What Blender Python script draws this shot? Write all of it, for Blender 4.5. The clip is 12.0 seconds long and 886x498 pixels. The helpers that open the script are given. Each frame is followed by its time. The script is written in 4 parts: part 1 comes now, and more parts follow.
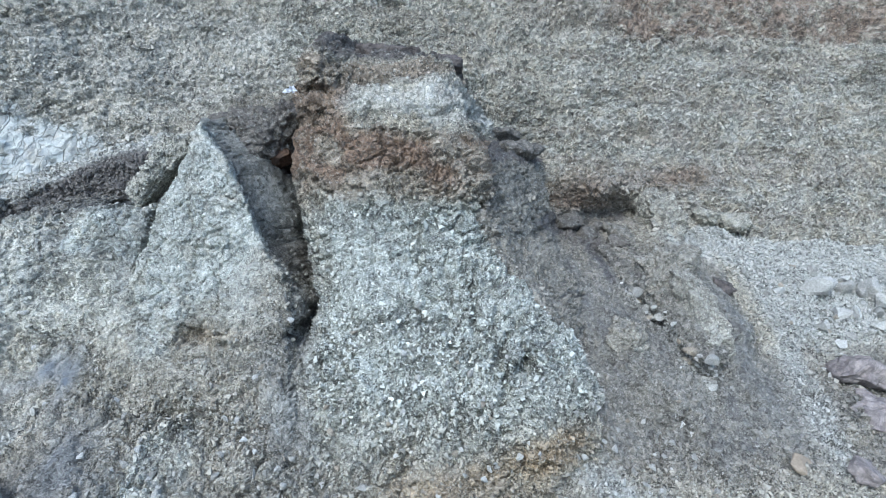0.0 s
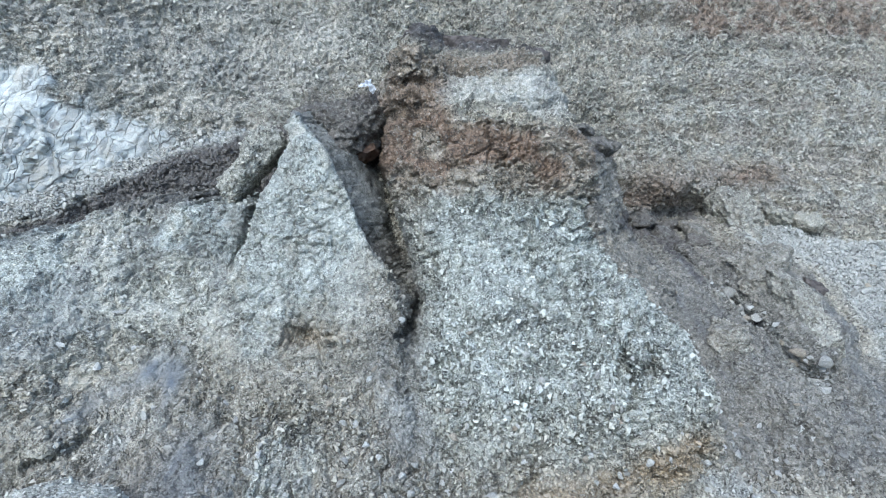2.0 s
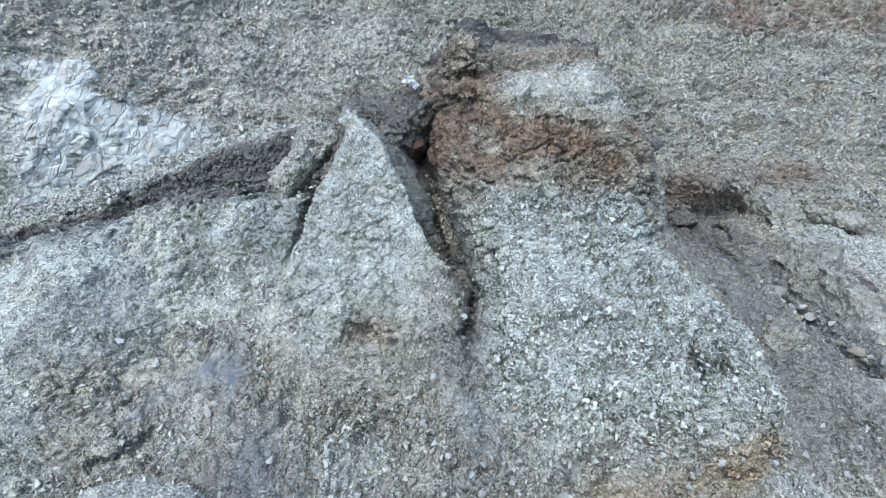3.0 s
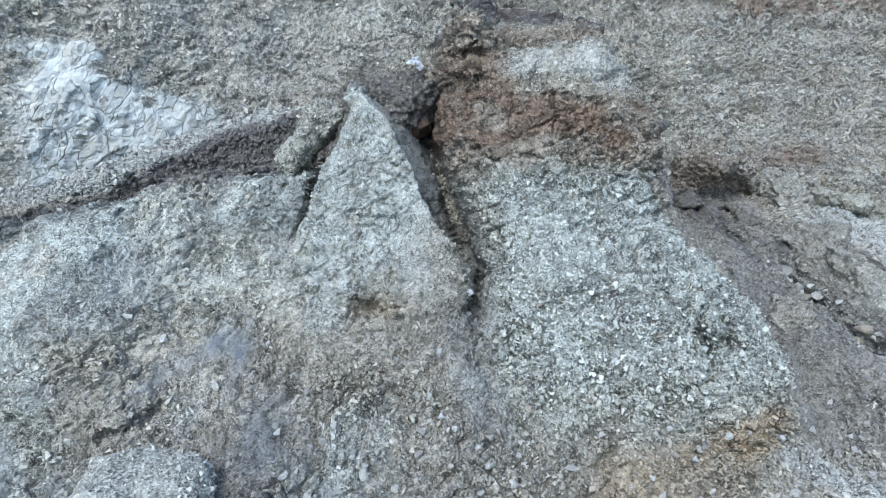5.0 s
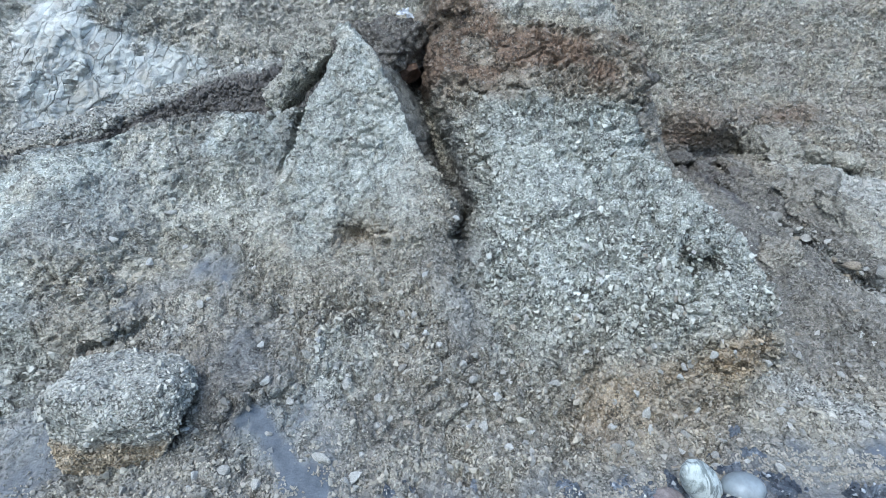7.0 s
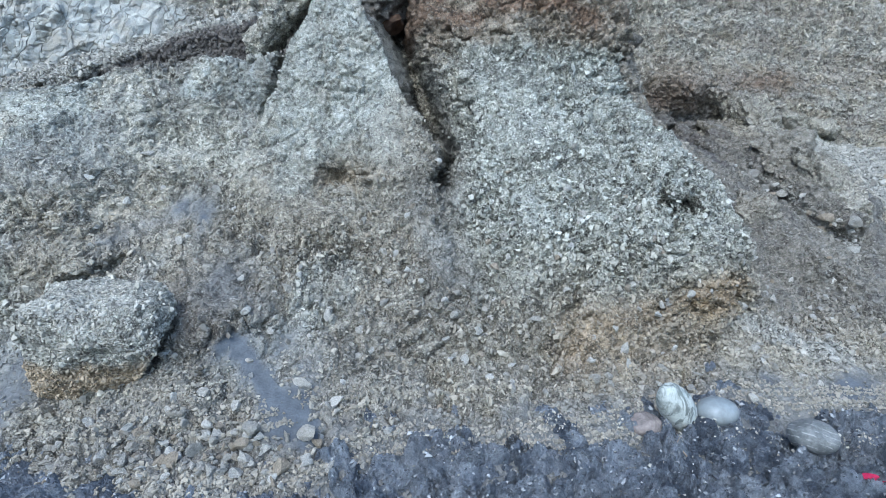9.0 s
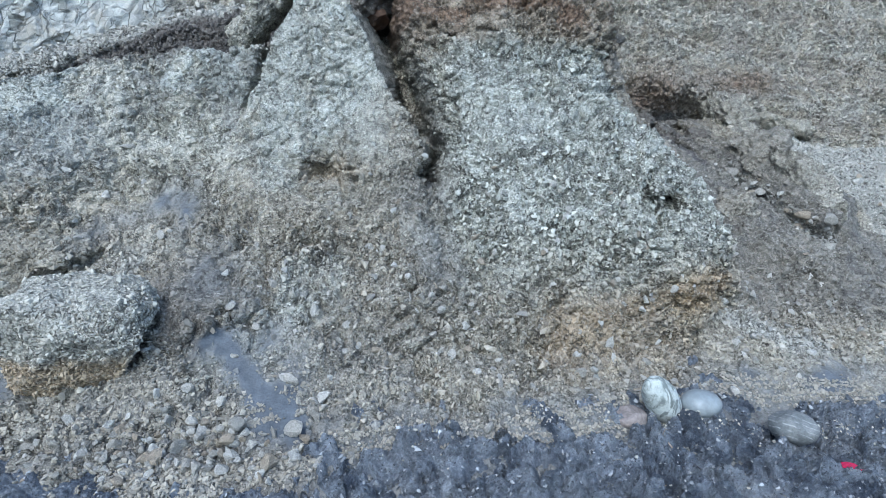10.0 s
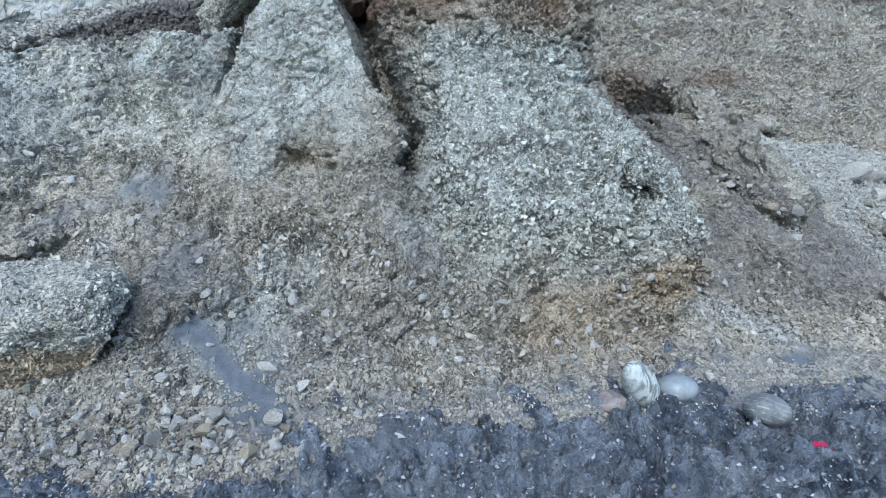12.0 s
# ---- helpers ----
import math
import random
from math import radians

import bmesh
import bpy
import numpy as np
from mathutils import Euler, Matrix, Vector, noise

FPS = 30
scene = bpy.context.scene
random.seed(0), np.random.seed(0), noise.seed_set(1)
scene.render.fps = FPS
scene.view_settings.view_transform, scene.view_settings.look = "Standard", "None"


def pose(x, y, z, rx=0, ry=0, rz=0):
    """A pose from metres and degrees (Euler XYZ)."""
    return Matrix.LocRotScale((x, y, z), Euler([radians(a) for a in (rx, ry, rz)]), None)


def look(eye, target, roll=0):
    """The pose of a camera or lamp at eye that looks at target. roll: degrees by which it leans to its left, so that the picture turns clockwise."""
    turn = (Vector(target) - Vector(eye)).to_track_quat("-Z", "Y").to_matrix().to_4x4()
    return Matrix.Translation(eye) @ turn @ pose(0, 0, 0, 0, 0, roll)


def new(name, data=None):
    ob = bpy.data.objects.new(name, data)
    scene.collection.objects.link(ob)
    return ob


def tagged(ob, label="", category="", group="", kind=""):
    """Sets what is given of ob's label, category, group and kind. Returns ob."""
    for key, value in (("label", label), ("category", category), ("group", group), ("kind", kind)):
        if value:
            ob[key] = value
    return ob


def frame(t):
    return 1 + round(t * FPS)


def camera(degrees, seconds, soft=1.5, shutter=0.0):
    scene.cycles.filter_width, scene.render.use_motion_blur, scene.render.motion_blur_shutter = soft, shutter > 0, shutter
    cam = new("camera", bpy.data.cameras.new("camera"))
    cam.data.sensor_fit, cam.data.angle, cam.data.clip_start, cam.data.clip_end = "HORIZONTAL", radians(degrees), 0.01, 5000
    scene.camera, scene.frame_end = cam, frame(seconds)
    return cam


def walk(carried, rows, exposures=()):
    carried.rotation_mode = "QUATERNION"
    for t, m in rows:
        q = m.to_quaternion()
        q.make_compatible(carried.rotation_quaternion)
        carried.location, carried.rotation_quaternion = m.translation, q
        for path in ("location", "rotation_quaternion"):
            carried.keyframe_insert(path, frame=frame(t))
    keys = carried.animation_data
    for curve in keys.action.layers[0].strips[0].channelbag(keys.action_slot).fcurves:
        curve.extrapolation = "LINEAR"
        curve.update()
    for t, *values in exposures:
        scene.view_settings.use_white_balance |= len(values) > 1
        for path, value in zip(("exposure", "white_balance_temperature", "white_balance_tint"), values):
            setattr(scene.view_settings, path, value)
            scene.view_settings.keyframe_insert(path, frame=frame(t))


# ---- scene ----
# Camera and its way: a slow slide to the side, then a descent before the bank
cam = camera(78.0, 12.0, soft=0.5)
ROWS = [
    (0.0, 0.000, 0.000, 3.965, 82.00, 0.00, 0.00),
    (0.5, -0.199, 0.044, 3.963, 82.02, -0.08, -0.38),
    (1.0, -0.508, 0.105, 3.942, 82.03, -0.03, -0.22),
    (1.5, -0.931, 0.173, 3.904, 82.14, -0.05, -0.08),
    (2.0, -1.393, 0.246, 3.871, 82.22, -0.14, -0.26),
    (2.5, -1.796, 0.299, 3.827, 82.38, -0.17, -0.13),
    (3.0, -2.110, 0.344, 3.776, 82.47, -0.30, -0.23),
    (3.2, -2.175, 0.352, 3.757, 82.45, -0.28, -0.22),
    (3.7, -2.215, 0.355, 3.710, 82.25, -0.22, -0.10),
    (4.8, -2.145, 0.328, 3.600, 81.92, -0.10, 0.13),
    (5.0, -2.128, 0.318, 3.567, 81.87, -0.07, 0.18),
    (5.5, -2.079, 0.283, 3.470, 81.82, -0.08, 0.26),
    (6.0, -2.027, 0.249, 3.220, 82.35, -0.06, 0.32),
    (6.5, -1.983, 0.217, 2.960, 82.29, 0.01, 0.34),
    (7.0, -1.963, 0.187, 2.701, 82.17, 0.01, 0.21),
    (7.5, -1.960, 0.162, 2.468, 81.93, 0.00, -0.07),
    (7.7, -1.960, 0.154, 2.385, 81.86, -0.02, -0.20),
    (9.3, -1.948, 0.096, 2.156, 80.98, -0.58, -1.90),
    (9.5, -1.955, 0.093, 2.145, 80.94, -0.62, -2.24),
    (10.0, -2.015, 0.111, 2.128, 81.04, -0.92, -3.49),
    (10.5, -2.029, 0.113, 2.114, 81.15, -1.05, -4.30),
    (11.0, -2.050, 0.124, 2.094, 81.20, -1.19, -5.04),
    (11.5, -2.067, 0.137, 2.068, 81.02, -1.25, -5.68),
    (12.0, -2.104, 0.146, 2.036, 80.72, -1.44, -6.47),
]
walk(cam, [(r[0], pose(*r[1:])) for r in ROWS], exposures=[(0.0, 1.56, 5830, 4), (3.0, 1.54, 5830, 4), (6.0, 1.46, 5830, 4), (12.0, 1.34, 5800, 4)])

# ---- daylight: an open, overcast sky with a wide soft sun, high over the sea side
world = bpy.data.worlds.new("sky")
scene.world = world
world.use_nodes = True
wn = world.node_tree.nodes
wn.clear()
sky = wn.new("ShaderNodeTexSky")
sky.sky_type = "NISHITA"
sky.sun_disc = False
sky.sun_elevation = radians(48)
sky.sun_rotation = radians(205)
sky.air_density, sky.dust_density, sky.ozone_density = 1.0, 1.5, 1.0
bg = wn.new("ShaderNodeBackground")
bg.inputs["Strength"].default_value = 0.15
wo = wn.new("ShaderNodeOutputWorld")
world.node_tree.links.new(sky.outputs[0], bg.inputs["Color"])
world.node_tree.links.new(bg.outputs[0], wo.inputs["Surface"])
sun = new("sun", bpy.data.lights.new("sun", "SUN"))
sun.data.energy = 1.1
sun.data.angle = radians(35)
sun.data.color = (1.0, 0.97, 0.93)
sun.matrix_world = look((-3.4, -5.0, 12.5), (0, 5.5, 2))

# ---- noise in numpy


def hash3(i, j, k, s):
    h = (i * 374761393 + j * 668265263 + k * 2147483647 + s * 1274126177) & 0xFFFFFFFF
    h = ((h ^ (h >> 13)) * 1274126177) & 0xFFFFFFFF
    h = ((h ^ (h >> 16)) * 2246822519) & 0xFFFFFFFF
    return ((h ^ (h >> 15)) & 0xFFFFFF) / 16777215.0


def value_noise(p, s=0):
    """Smooth noise in -1..1 at the points p (n, 3)."""
    f = np.floor(p)
    i = f.astype(np.int64)
    w = p - f
    w = w * w * w * (w * (w * 6 - 15) + 10)
    out = 0
    for a in (0, 1):
        for b in (0, 1):
            for c in (0, 1):
                k = (w[:, 0] if a else 1 - w[:, 0]) * (w[:, 1] if b else 1 - w[:, 1]) * (w[:, 2] if c else 1 - w[:, 2])
                out = out + k * hash3(i[:, 0] + a, i[:, 1] + b, i[:, 2] + c, s)
    return out * 2 - 1


def fbm(p, octaves=4, s=0):
    out, amp, total = 0, 1.0, 0.0
    for o in range(octaves):
        out = out + amp * value_noise(p * 2.03 ** o + 17.3 * o, s + o)
        total += amp
        amp *= 0.52
    return out / total


def cells(p, s=0):
    """Distance to the nearest and second cell point, and the nearest one's random number."""
    f = np.floor(p)
    i = f.astype(np.int64)
    w = p - f
    d1 = np.full(len(p), 9.0)
    d2 = np.full(len(p), 9.0)
    pick = np.zeros(len(p))
    for a in (-1, 0, 1):
        for b in (-1, 0, 1):
            for c in (-1, 0, 1):
                I, J, K = i[:, 0] + a, i[:, 1] + b, i[:, 2] + c
                h = hash3(I, J, K, s)
                d = (a + h - w[:, 0]) ** 2 + (b + (h * 7.13) % 1 - w[:, 1]) ** 2 + (c + (h * 31.7) % 1 - w[:, 2]) ** 2
                near = d < d1
                d2 = np.where(near, d1, np.minimum(d2, d))
                pick = np.where(near, (h * 97.3) % 1, pick)
                d1 = np.where(near, d, d1)
    return np.sqrt(d1), np.sqrt(d2), pick


def smooth(a, b, v):
    t = np.clip((v - a) / (b - a), 0, 1)
    return t * t * (3 - 2 * t)


def bell(x, z, x0, z0, sx, sz):
    return np.exp(-((x - x0) / sx) ** 2 - ((z - z0) / sz) ** 2)


def strip(x, z, x0, z0, x1, z1, wide):
    """1 on the line from (x0, z0) to (x1, z1), falling off over the width."""
    dx, dz = x1 - x0, z1 - z0
    t = np.clip(((x - x0) * dx + (z - z0) * dz) / (dx * dx + dz * dz), 0, 1)
    return np.exp(-((x - x0 - t * dx) ** 2 + (z - z0 - t * dz) ** 2) / wide ** 2)


# ---- the bank: the depth of its face over place along it and height


def front(z):
    return np.interp(z, [-1, -0.5, -0.03, 0.1, 0.3, 0.63, 1.1, 1.8, 2.8, 3.7, 4.3, 4.6], [1.0, 2.6, 4.2, 4.65, 5.15, 5.5, 5.85, 6.3, 6.85, 7.03, 7.15, 7.3])


def side(d, k, soft=0.03):
    """A side wall: 0 inside, rising by k per metre past the edge."""
    return k * 0.5 * (d + np.sqrt(d * d + soft * soft))


def bank(x, z):
    """Depth y of the bank and which mass stands foremost: 0 wall, 1 pillar, 2 spire, 3 left bank, 4 scree, 5 hollow fill."""
    q = np.stack([x, np.zeros_like(x), z], 1)
    wob = 0.09 * fbm(q * 1.6, 3, 5) + 0.05 * fbm(q * 6, 2, 9)
    # back wall
    wall = np.interp(x, [-60, -14, -8, -6.5, -4.75, -2.7, 1.9, 4, 9, 16, 60], [5, 6.5, 8.55, 9.3, 9.95, 10.25, 11.35, 11.7, 12.4, 11, 9])
    lean = np.interp(x, [-8, -3, 2], [0.12, 0.28, 0.36])
    wall = wall + lean * (z - 5) + 0.25 * fbm(q * 0.7, 3, 21) + np.maximum(z - 9.5, 0) * 1.5 + 0.3 * bell(x, z, 2.9, 2.95, 0.7, 0.4) - 0.25 * bell(x, z, 3.2, 3.75, 1.1, 0.3) + 0.6 * bell(x, z, 3.8, 3.1, 0.7, 0.45)
    # pillar
    y0 = np.where(z < 4.55, front(z), np.interp(z, [4.55, 4.8, 5.1, 5.4, 5.6, 5.75, 6.0], [7.27, 7.6, 8.1, 8.5, 8.75, 8.95, 9.1]))
    adj = 0.45 * smooth(-0.8, 1.2, x) * smooth(0.9, 0.1, z) - 0.17 * bell(x, z, 0.9, 1.8, 0.7, 0.8) + 0.15 * bell(x, z, 0.9, 0.7, 0.6, 0.4)
    adj = adj - 0.75 * smooth(-1.25, -1.75, x) * smooth(4.95, 5.5, z)
    adj = adj - 0.31 * bell(x, z, -0.4, 1.9, 1.3, 1.0) + 0.3 * smooth(1.0, 1.7, x) * smooth(1.4, 0.9, z) + 0.15 * smooth(0.5, 0.1, z) * smooth(-1.0, 0.0, x)
    adj = adj - 0.25 * smooth(4.7, 5.0, z) + 0.32 * smooth(-0.9, -1.9, x) * smooth(3.2, 3.7, z) * smooth(4.95, 4.5, z)
    adj = adj - 0.05 * smooth(4.40, 4.55, z + 0.8 * wob) * smooth(4.95, 4.6, z)
    pl = np.interp(z, [0, 1.5, 1.9, 2.2, 2.57, 3.09, 3.56, 3.97, 4.5, 5.09, 5.6, 5.9], [-2.6, -2.3, -1.70, -1.50, -1.62, -1.82, -1.97, -2.12, -2.09, -2.05, -1.9, -1.8])
    pr = np.interp(z, [-0.5, 0, 0.2, 0.35, 0.48, 0.75, 1.1, 1.62, 1.92, 2.29, 2.75, 3.39, 3.68, 4.07, 4.51, 5.1, 5.62], [1.0, 1.15, 1.3, 1.6, 1.8, 1.92, 1.9, 1.72, 1.5, 1.16, 0.78, 0.48, 0.59, 0.57, 0.45, 0.23, 0.05])
    mid, half = (pl + pr) / 2, (pr - pl) / 2
    top = np.interp(x, [-2, -1.6, -1.3, 0.1], [5.9, 6.02, 5.98, 5.75]) + 0.4 * wob
    pil = y0 + adj + 0.30 * np.clip(np.abs((x - mid) / half), 0, 1.2) ** 4 + side(pl - x + 0.5 * wob, 4.5) + side(x - pr + wob, 4.5) + side(z - top, 12)
    # spire
    sl = np.interp(z, [1, 2, 2.75, 3.08, 3.29, 3.59, 3.9, 4.16, 4.42, 4.6], [-4.6, -4.1, -3.93, -3.80, -3.74, -3.61, -3.45, -3.34, -3.25, -3.19])
    sr = np.interp(z, [0.8, 1.7, 1.97, 2.14, 2.31, 2.70, 2.95, 3.36, 3.77, 4.11, 4.35, 4.6], [-1.2, -1.7, -1.95, -1.86, -1.86, -2.01, -2.24, -2.41, -2.60, -2.77, -2.96, -3.15])
    spi = front(z) - 0.06 + side(sl - x + 0.5 * wob * smooth(4.5, 3.6, z), 1.6 + 5.0 * smooth(2.9, 3.6, z), 0.015) + side(x - sr + 0.4 * wob * smooth(4.5, 3.6, z), 7.5, 0.012) + side(z - 4.60, 6)
    spi = spi + 0.05 * np.clip((x - (sl + sr) / 2) / (sr - sl + 0.01) * 2, -1.2, 1.2) ** 2 * smooth(1.9, 2.6, z)
    spi = spi - 0.10 * bell(x, z, -2.45, 2.3, 0.55, 0.40) + 0.03 * bell(x, z, -2.5, 1.8, 0.6, 0.3)
    # left bank, with its crest
    crest = np.interp(x, [-12, -7.4, -6.5, -5.65, -5, -4.2, -3.7], [2.3, 2.88, 3.05, 3.24, 3.27, 3.48, 3.56]) + 1.1 * wob + 0.09 * fbm(q * 9, 3, 13)
    low = -0.85 * bell(x, z, -4.5, 0.75, 1.5, 0.55) - 0.22 * bell(x, z, -3.95, 0.75, 0.3, 0.35) - 0.35 * bell(x, z, -6.4, 1.75, 1.0, 0.7) - 0.58 * smooth(-2.0, -3.4, x) * smooth(0.7, 0.15, z) - 0.28 * bell(x, z, -6.4, 2.5, 0.7, 0.5) + 0.15 * bell(x, z, -3.0, 1.1, 0.9, 0.25) - 0.2 * bell(x, z, -2.6, 0.9, 0.8, 0.7) - 0.32 * smooth(-5.15, -5.65, x + 0.25 * (z - 1.6) + 0.5 * wob) * smooth(2.5, 1.9, z) * smooth(0.9, 1.3, z)
    lef = front(z) + low + 0.2 * bell(x, z, -4.4, 2.9, 0.8, 0.7) + side(x - np.interp(z, [0, 1.3, 2.0, 2.7, 3.4], [-2.2, -2.8, -3.5, -3.8, -3.75]) + wob, 2.0)
    laid = 0.9 * smooth(-6.5, -5.9, x) * smooth(-4.6, -5.2, x)
    lef = lef + side(z - crest + 0.5 * laid, 1.25 * laid, 0.2) + side(z - crest - 0.32 * laid, 16.0, 0.05)
    spi = spi + low
    # loose pebble slope behind the crest, up to the pale rock
    peb = wall - 0.05 + 1.5 * (z - np.interp(x, [-12, -8.15, -7.2, -6.5, -5.5, -5, -4, -3], [2.4, 3.25, 3.68, 4.02, 4.36, 4.52, 4.62, 4.6])) + 0.3 * wob + side(x + 3.6, 1.5) + side(crest - 0.12 - z, 8.0)
    peb = np.maximum(peb, wall - 0.50 + 0.6 * wob)
    # scree on the other side, a rib beside the pillar, and the fill of the cleft
    scr = np.interp(z, [-1, -0.3, 0, 0.27, 0.5, 0.7, 1.03, 1.4, 1.83, 2.1, 2.34, 2.9, 3.05, 3.3, 6], [2.4, 4.2, 5.0, 5.8, 6.3, 6.65, 7.05, 7.55, 8.25, 8.75, 9.25, 10.75, 11.4, 12.0, 19]) + side(1.3 - x, 1.2)
    scr = scr + 0.75 * smooth(4.1, 5.1, x) * smooth(0.6, 1.2, z) + 0.3 * np.maximum(x - 5.2, 0) - 0.25 * strip(x, z, 2.5, 1.75, 3.4, 0.6, 0.3)
    scr = scr - 0.55 * strip(x + wob, z, 3.35, 2.4, 3.75, 1.5, 0.22) - 0.45 * strip(x + wob, z, 3.9, 2.45, 4.5, 1.7, 0.25) + 0.3 * strip(x + wob, z, 2.72, 2.62, 3.0, 2.15, 0.07) + 0.38 * strip(x + 0.5 * wob, z, 2.98, 2.2, 3.6, 1.2, 0.055)
    scr = scr - 0.4 * bell(x + wob, z, 4.7, 2.2, 0.2, 0.15) - 0.5 * bell(x - wob, z, 5.5, 2.8, 0.4, 0.15) - 0.5 * bell(x + wob, z, 4.0, 2.75, 0.4, 0.2) + 0.3 * bell(x, z, 2.75, 2.9, 0.5, 0.12) + 0.6 * wob
    # the pillar's grey flank, running back to an upright edge
    edge = np.interp(z, [0.9, 1.4, 1.86, 2.4, 2.94, 4.15], [1.9, 1.95, 2.1, 2.2, 2.2, 2.08])
    rib = np.interp(z, [0.9, 1.4, 2.1, 2.94, 4.1, 4.25, 4.7, 7], [6.3, 6.35, 6.75, 7.15, 7.4, 7.75, 9.9, 22]) + 2.35 * np.maximum(x - np.interp(z, [0.9, 1.4, 2.1, 2.94, 4.1], [1.75, 1.65, 1.4, 0.72, 0.45]), 0) + side(x - edge + 0.4 * wob, 6.0) + side(0.4 - x, 1.0) + side(1.1 - z, 3.0) + 0.5 * wob
    rib = rib + 0.09 * fbm(np.stack([x * 5 + 2.0 * z, x * 0, z * 1.1], 1), 3, 14)
    fill = np.interp(z, [0.8, 1.5, 1.88, 2.66, 3.75, 4.17, 4.67, 5.4, 6, 7], [6.5, 6.75, 7.2, 8.1, 8.9, 9.1, 9.5, 10.3, 11.0, 12]) + side(x - 0.2, 2) + side(-3.7 - x, 1) + 0.5 * wob
    stack = np.stack([wall, pil, spi, lef, scr, fill, rib, peb])
    y = stack.min(0)
    who = stack.argmin(0)
    # cracks, the little cave on the pillar, the hollow under the spire
    y = y + 0.40 * strip(x + 0.5 * wob, z, -3.72, 3.60, -3.86, 3.05, 0.04) * (who < 4) + 0.2 * strip(x + 0.5 * wob, z, -3.86, 3.05, -3.98, 2.7, 0.03) * (who < 4)
    xc = x + 1.3 * wob
    y = y + 0.24 * strip(xc, z, 0.78, 2.05, 0.70, 1.75, 0.045) - 0.14 * bell(xc, z, 0.84, 1.88, 0.09, 0.13) + 0.12 * strip(xc, z, 0.78, 2.05, 0.95, 1.9, 0.03) + 0.55 * bell(xc, z, 0.95, 1.75, 0.085, 0.085) + 0.10 * strip(xc, z, 0.72, 1.7, 0.66, 1.1, 0.035)
    y = y + 0.26 * bell(x + wob, z, -3.02, 2.0, 0.17, 0.10) + 0.05 * strip(x, z, -2.9, 1.94, -2.3, 1.86, 0.07)
    y = y + 0.10 * strip(x, z, -1.72, 1.75, -1.62, 0.75, 0.07) + 0.18 * strip(x, z, -5.45, 0.98, -5.0, 1.2, 0.05)
    y = y + 0.06 * strip(x, z, -0.5, 3.62, 0.1, 3.5, 0.03) + 0.05 * strip(x, z, -0.7, 3.75, -1.6, 3.72, 0.03)
    return y, who


# ---- materials


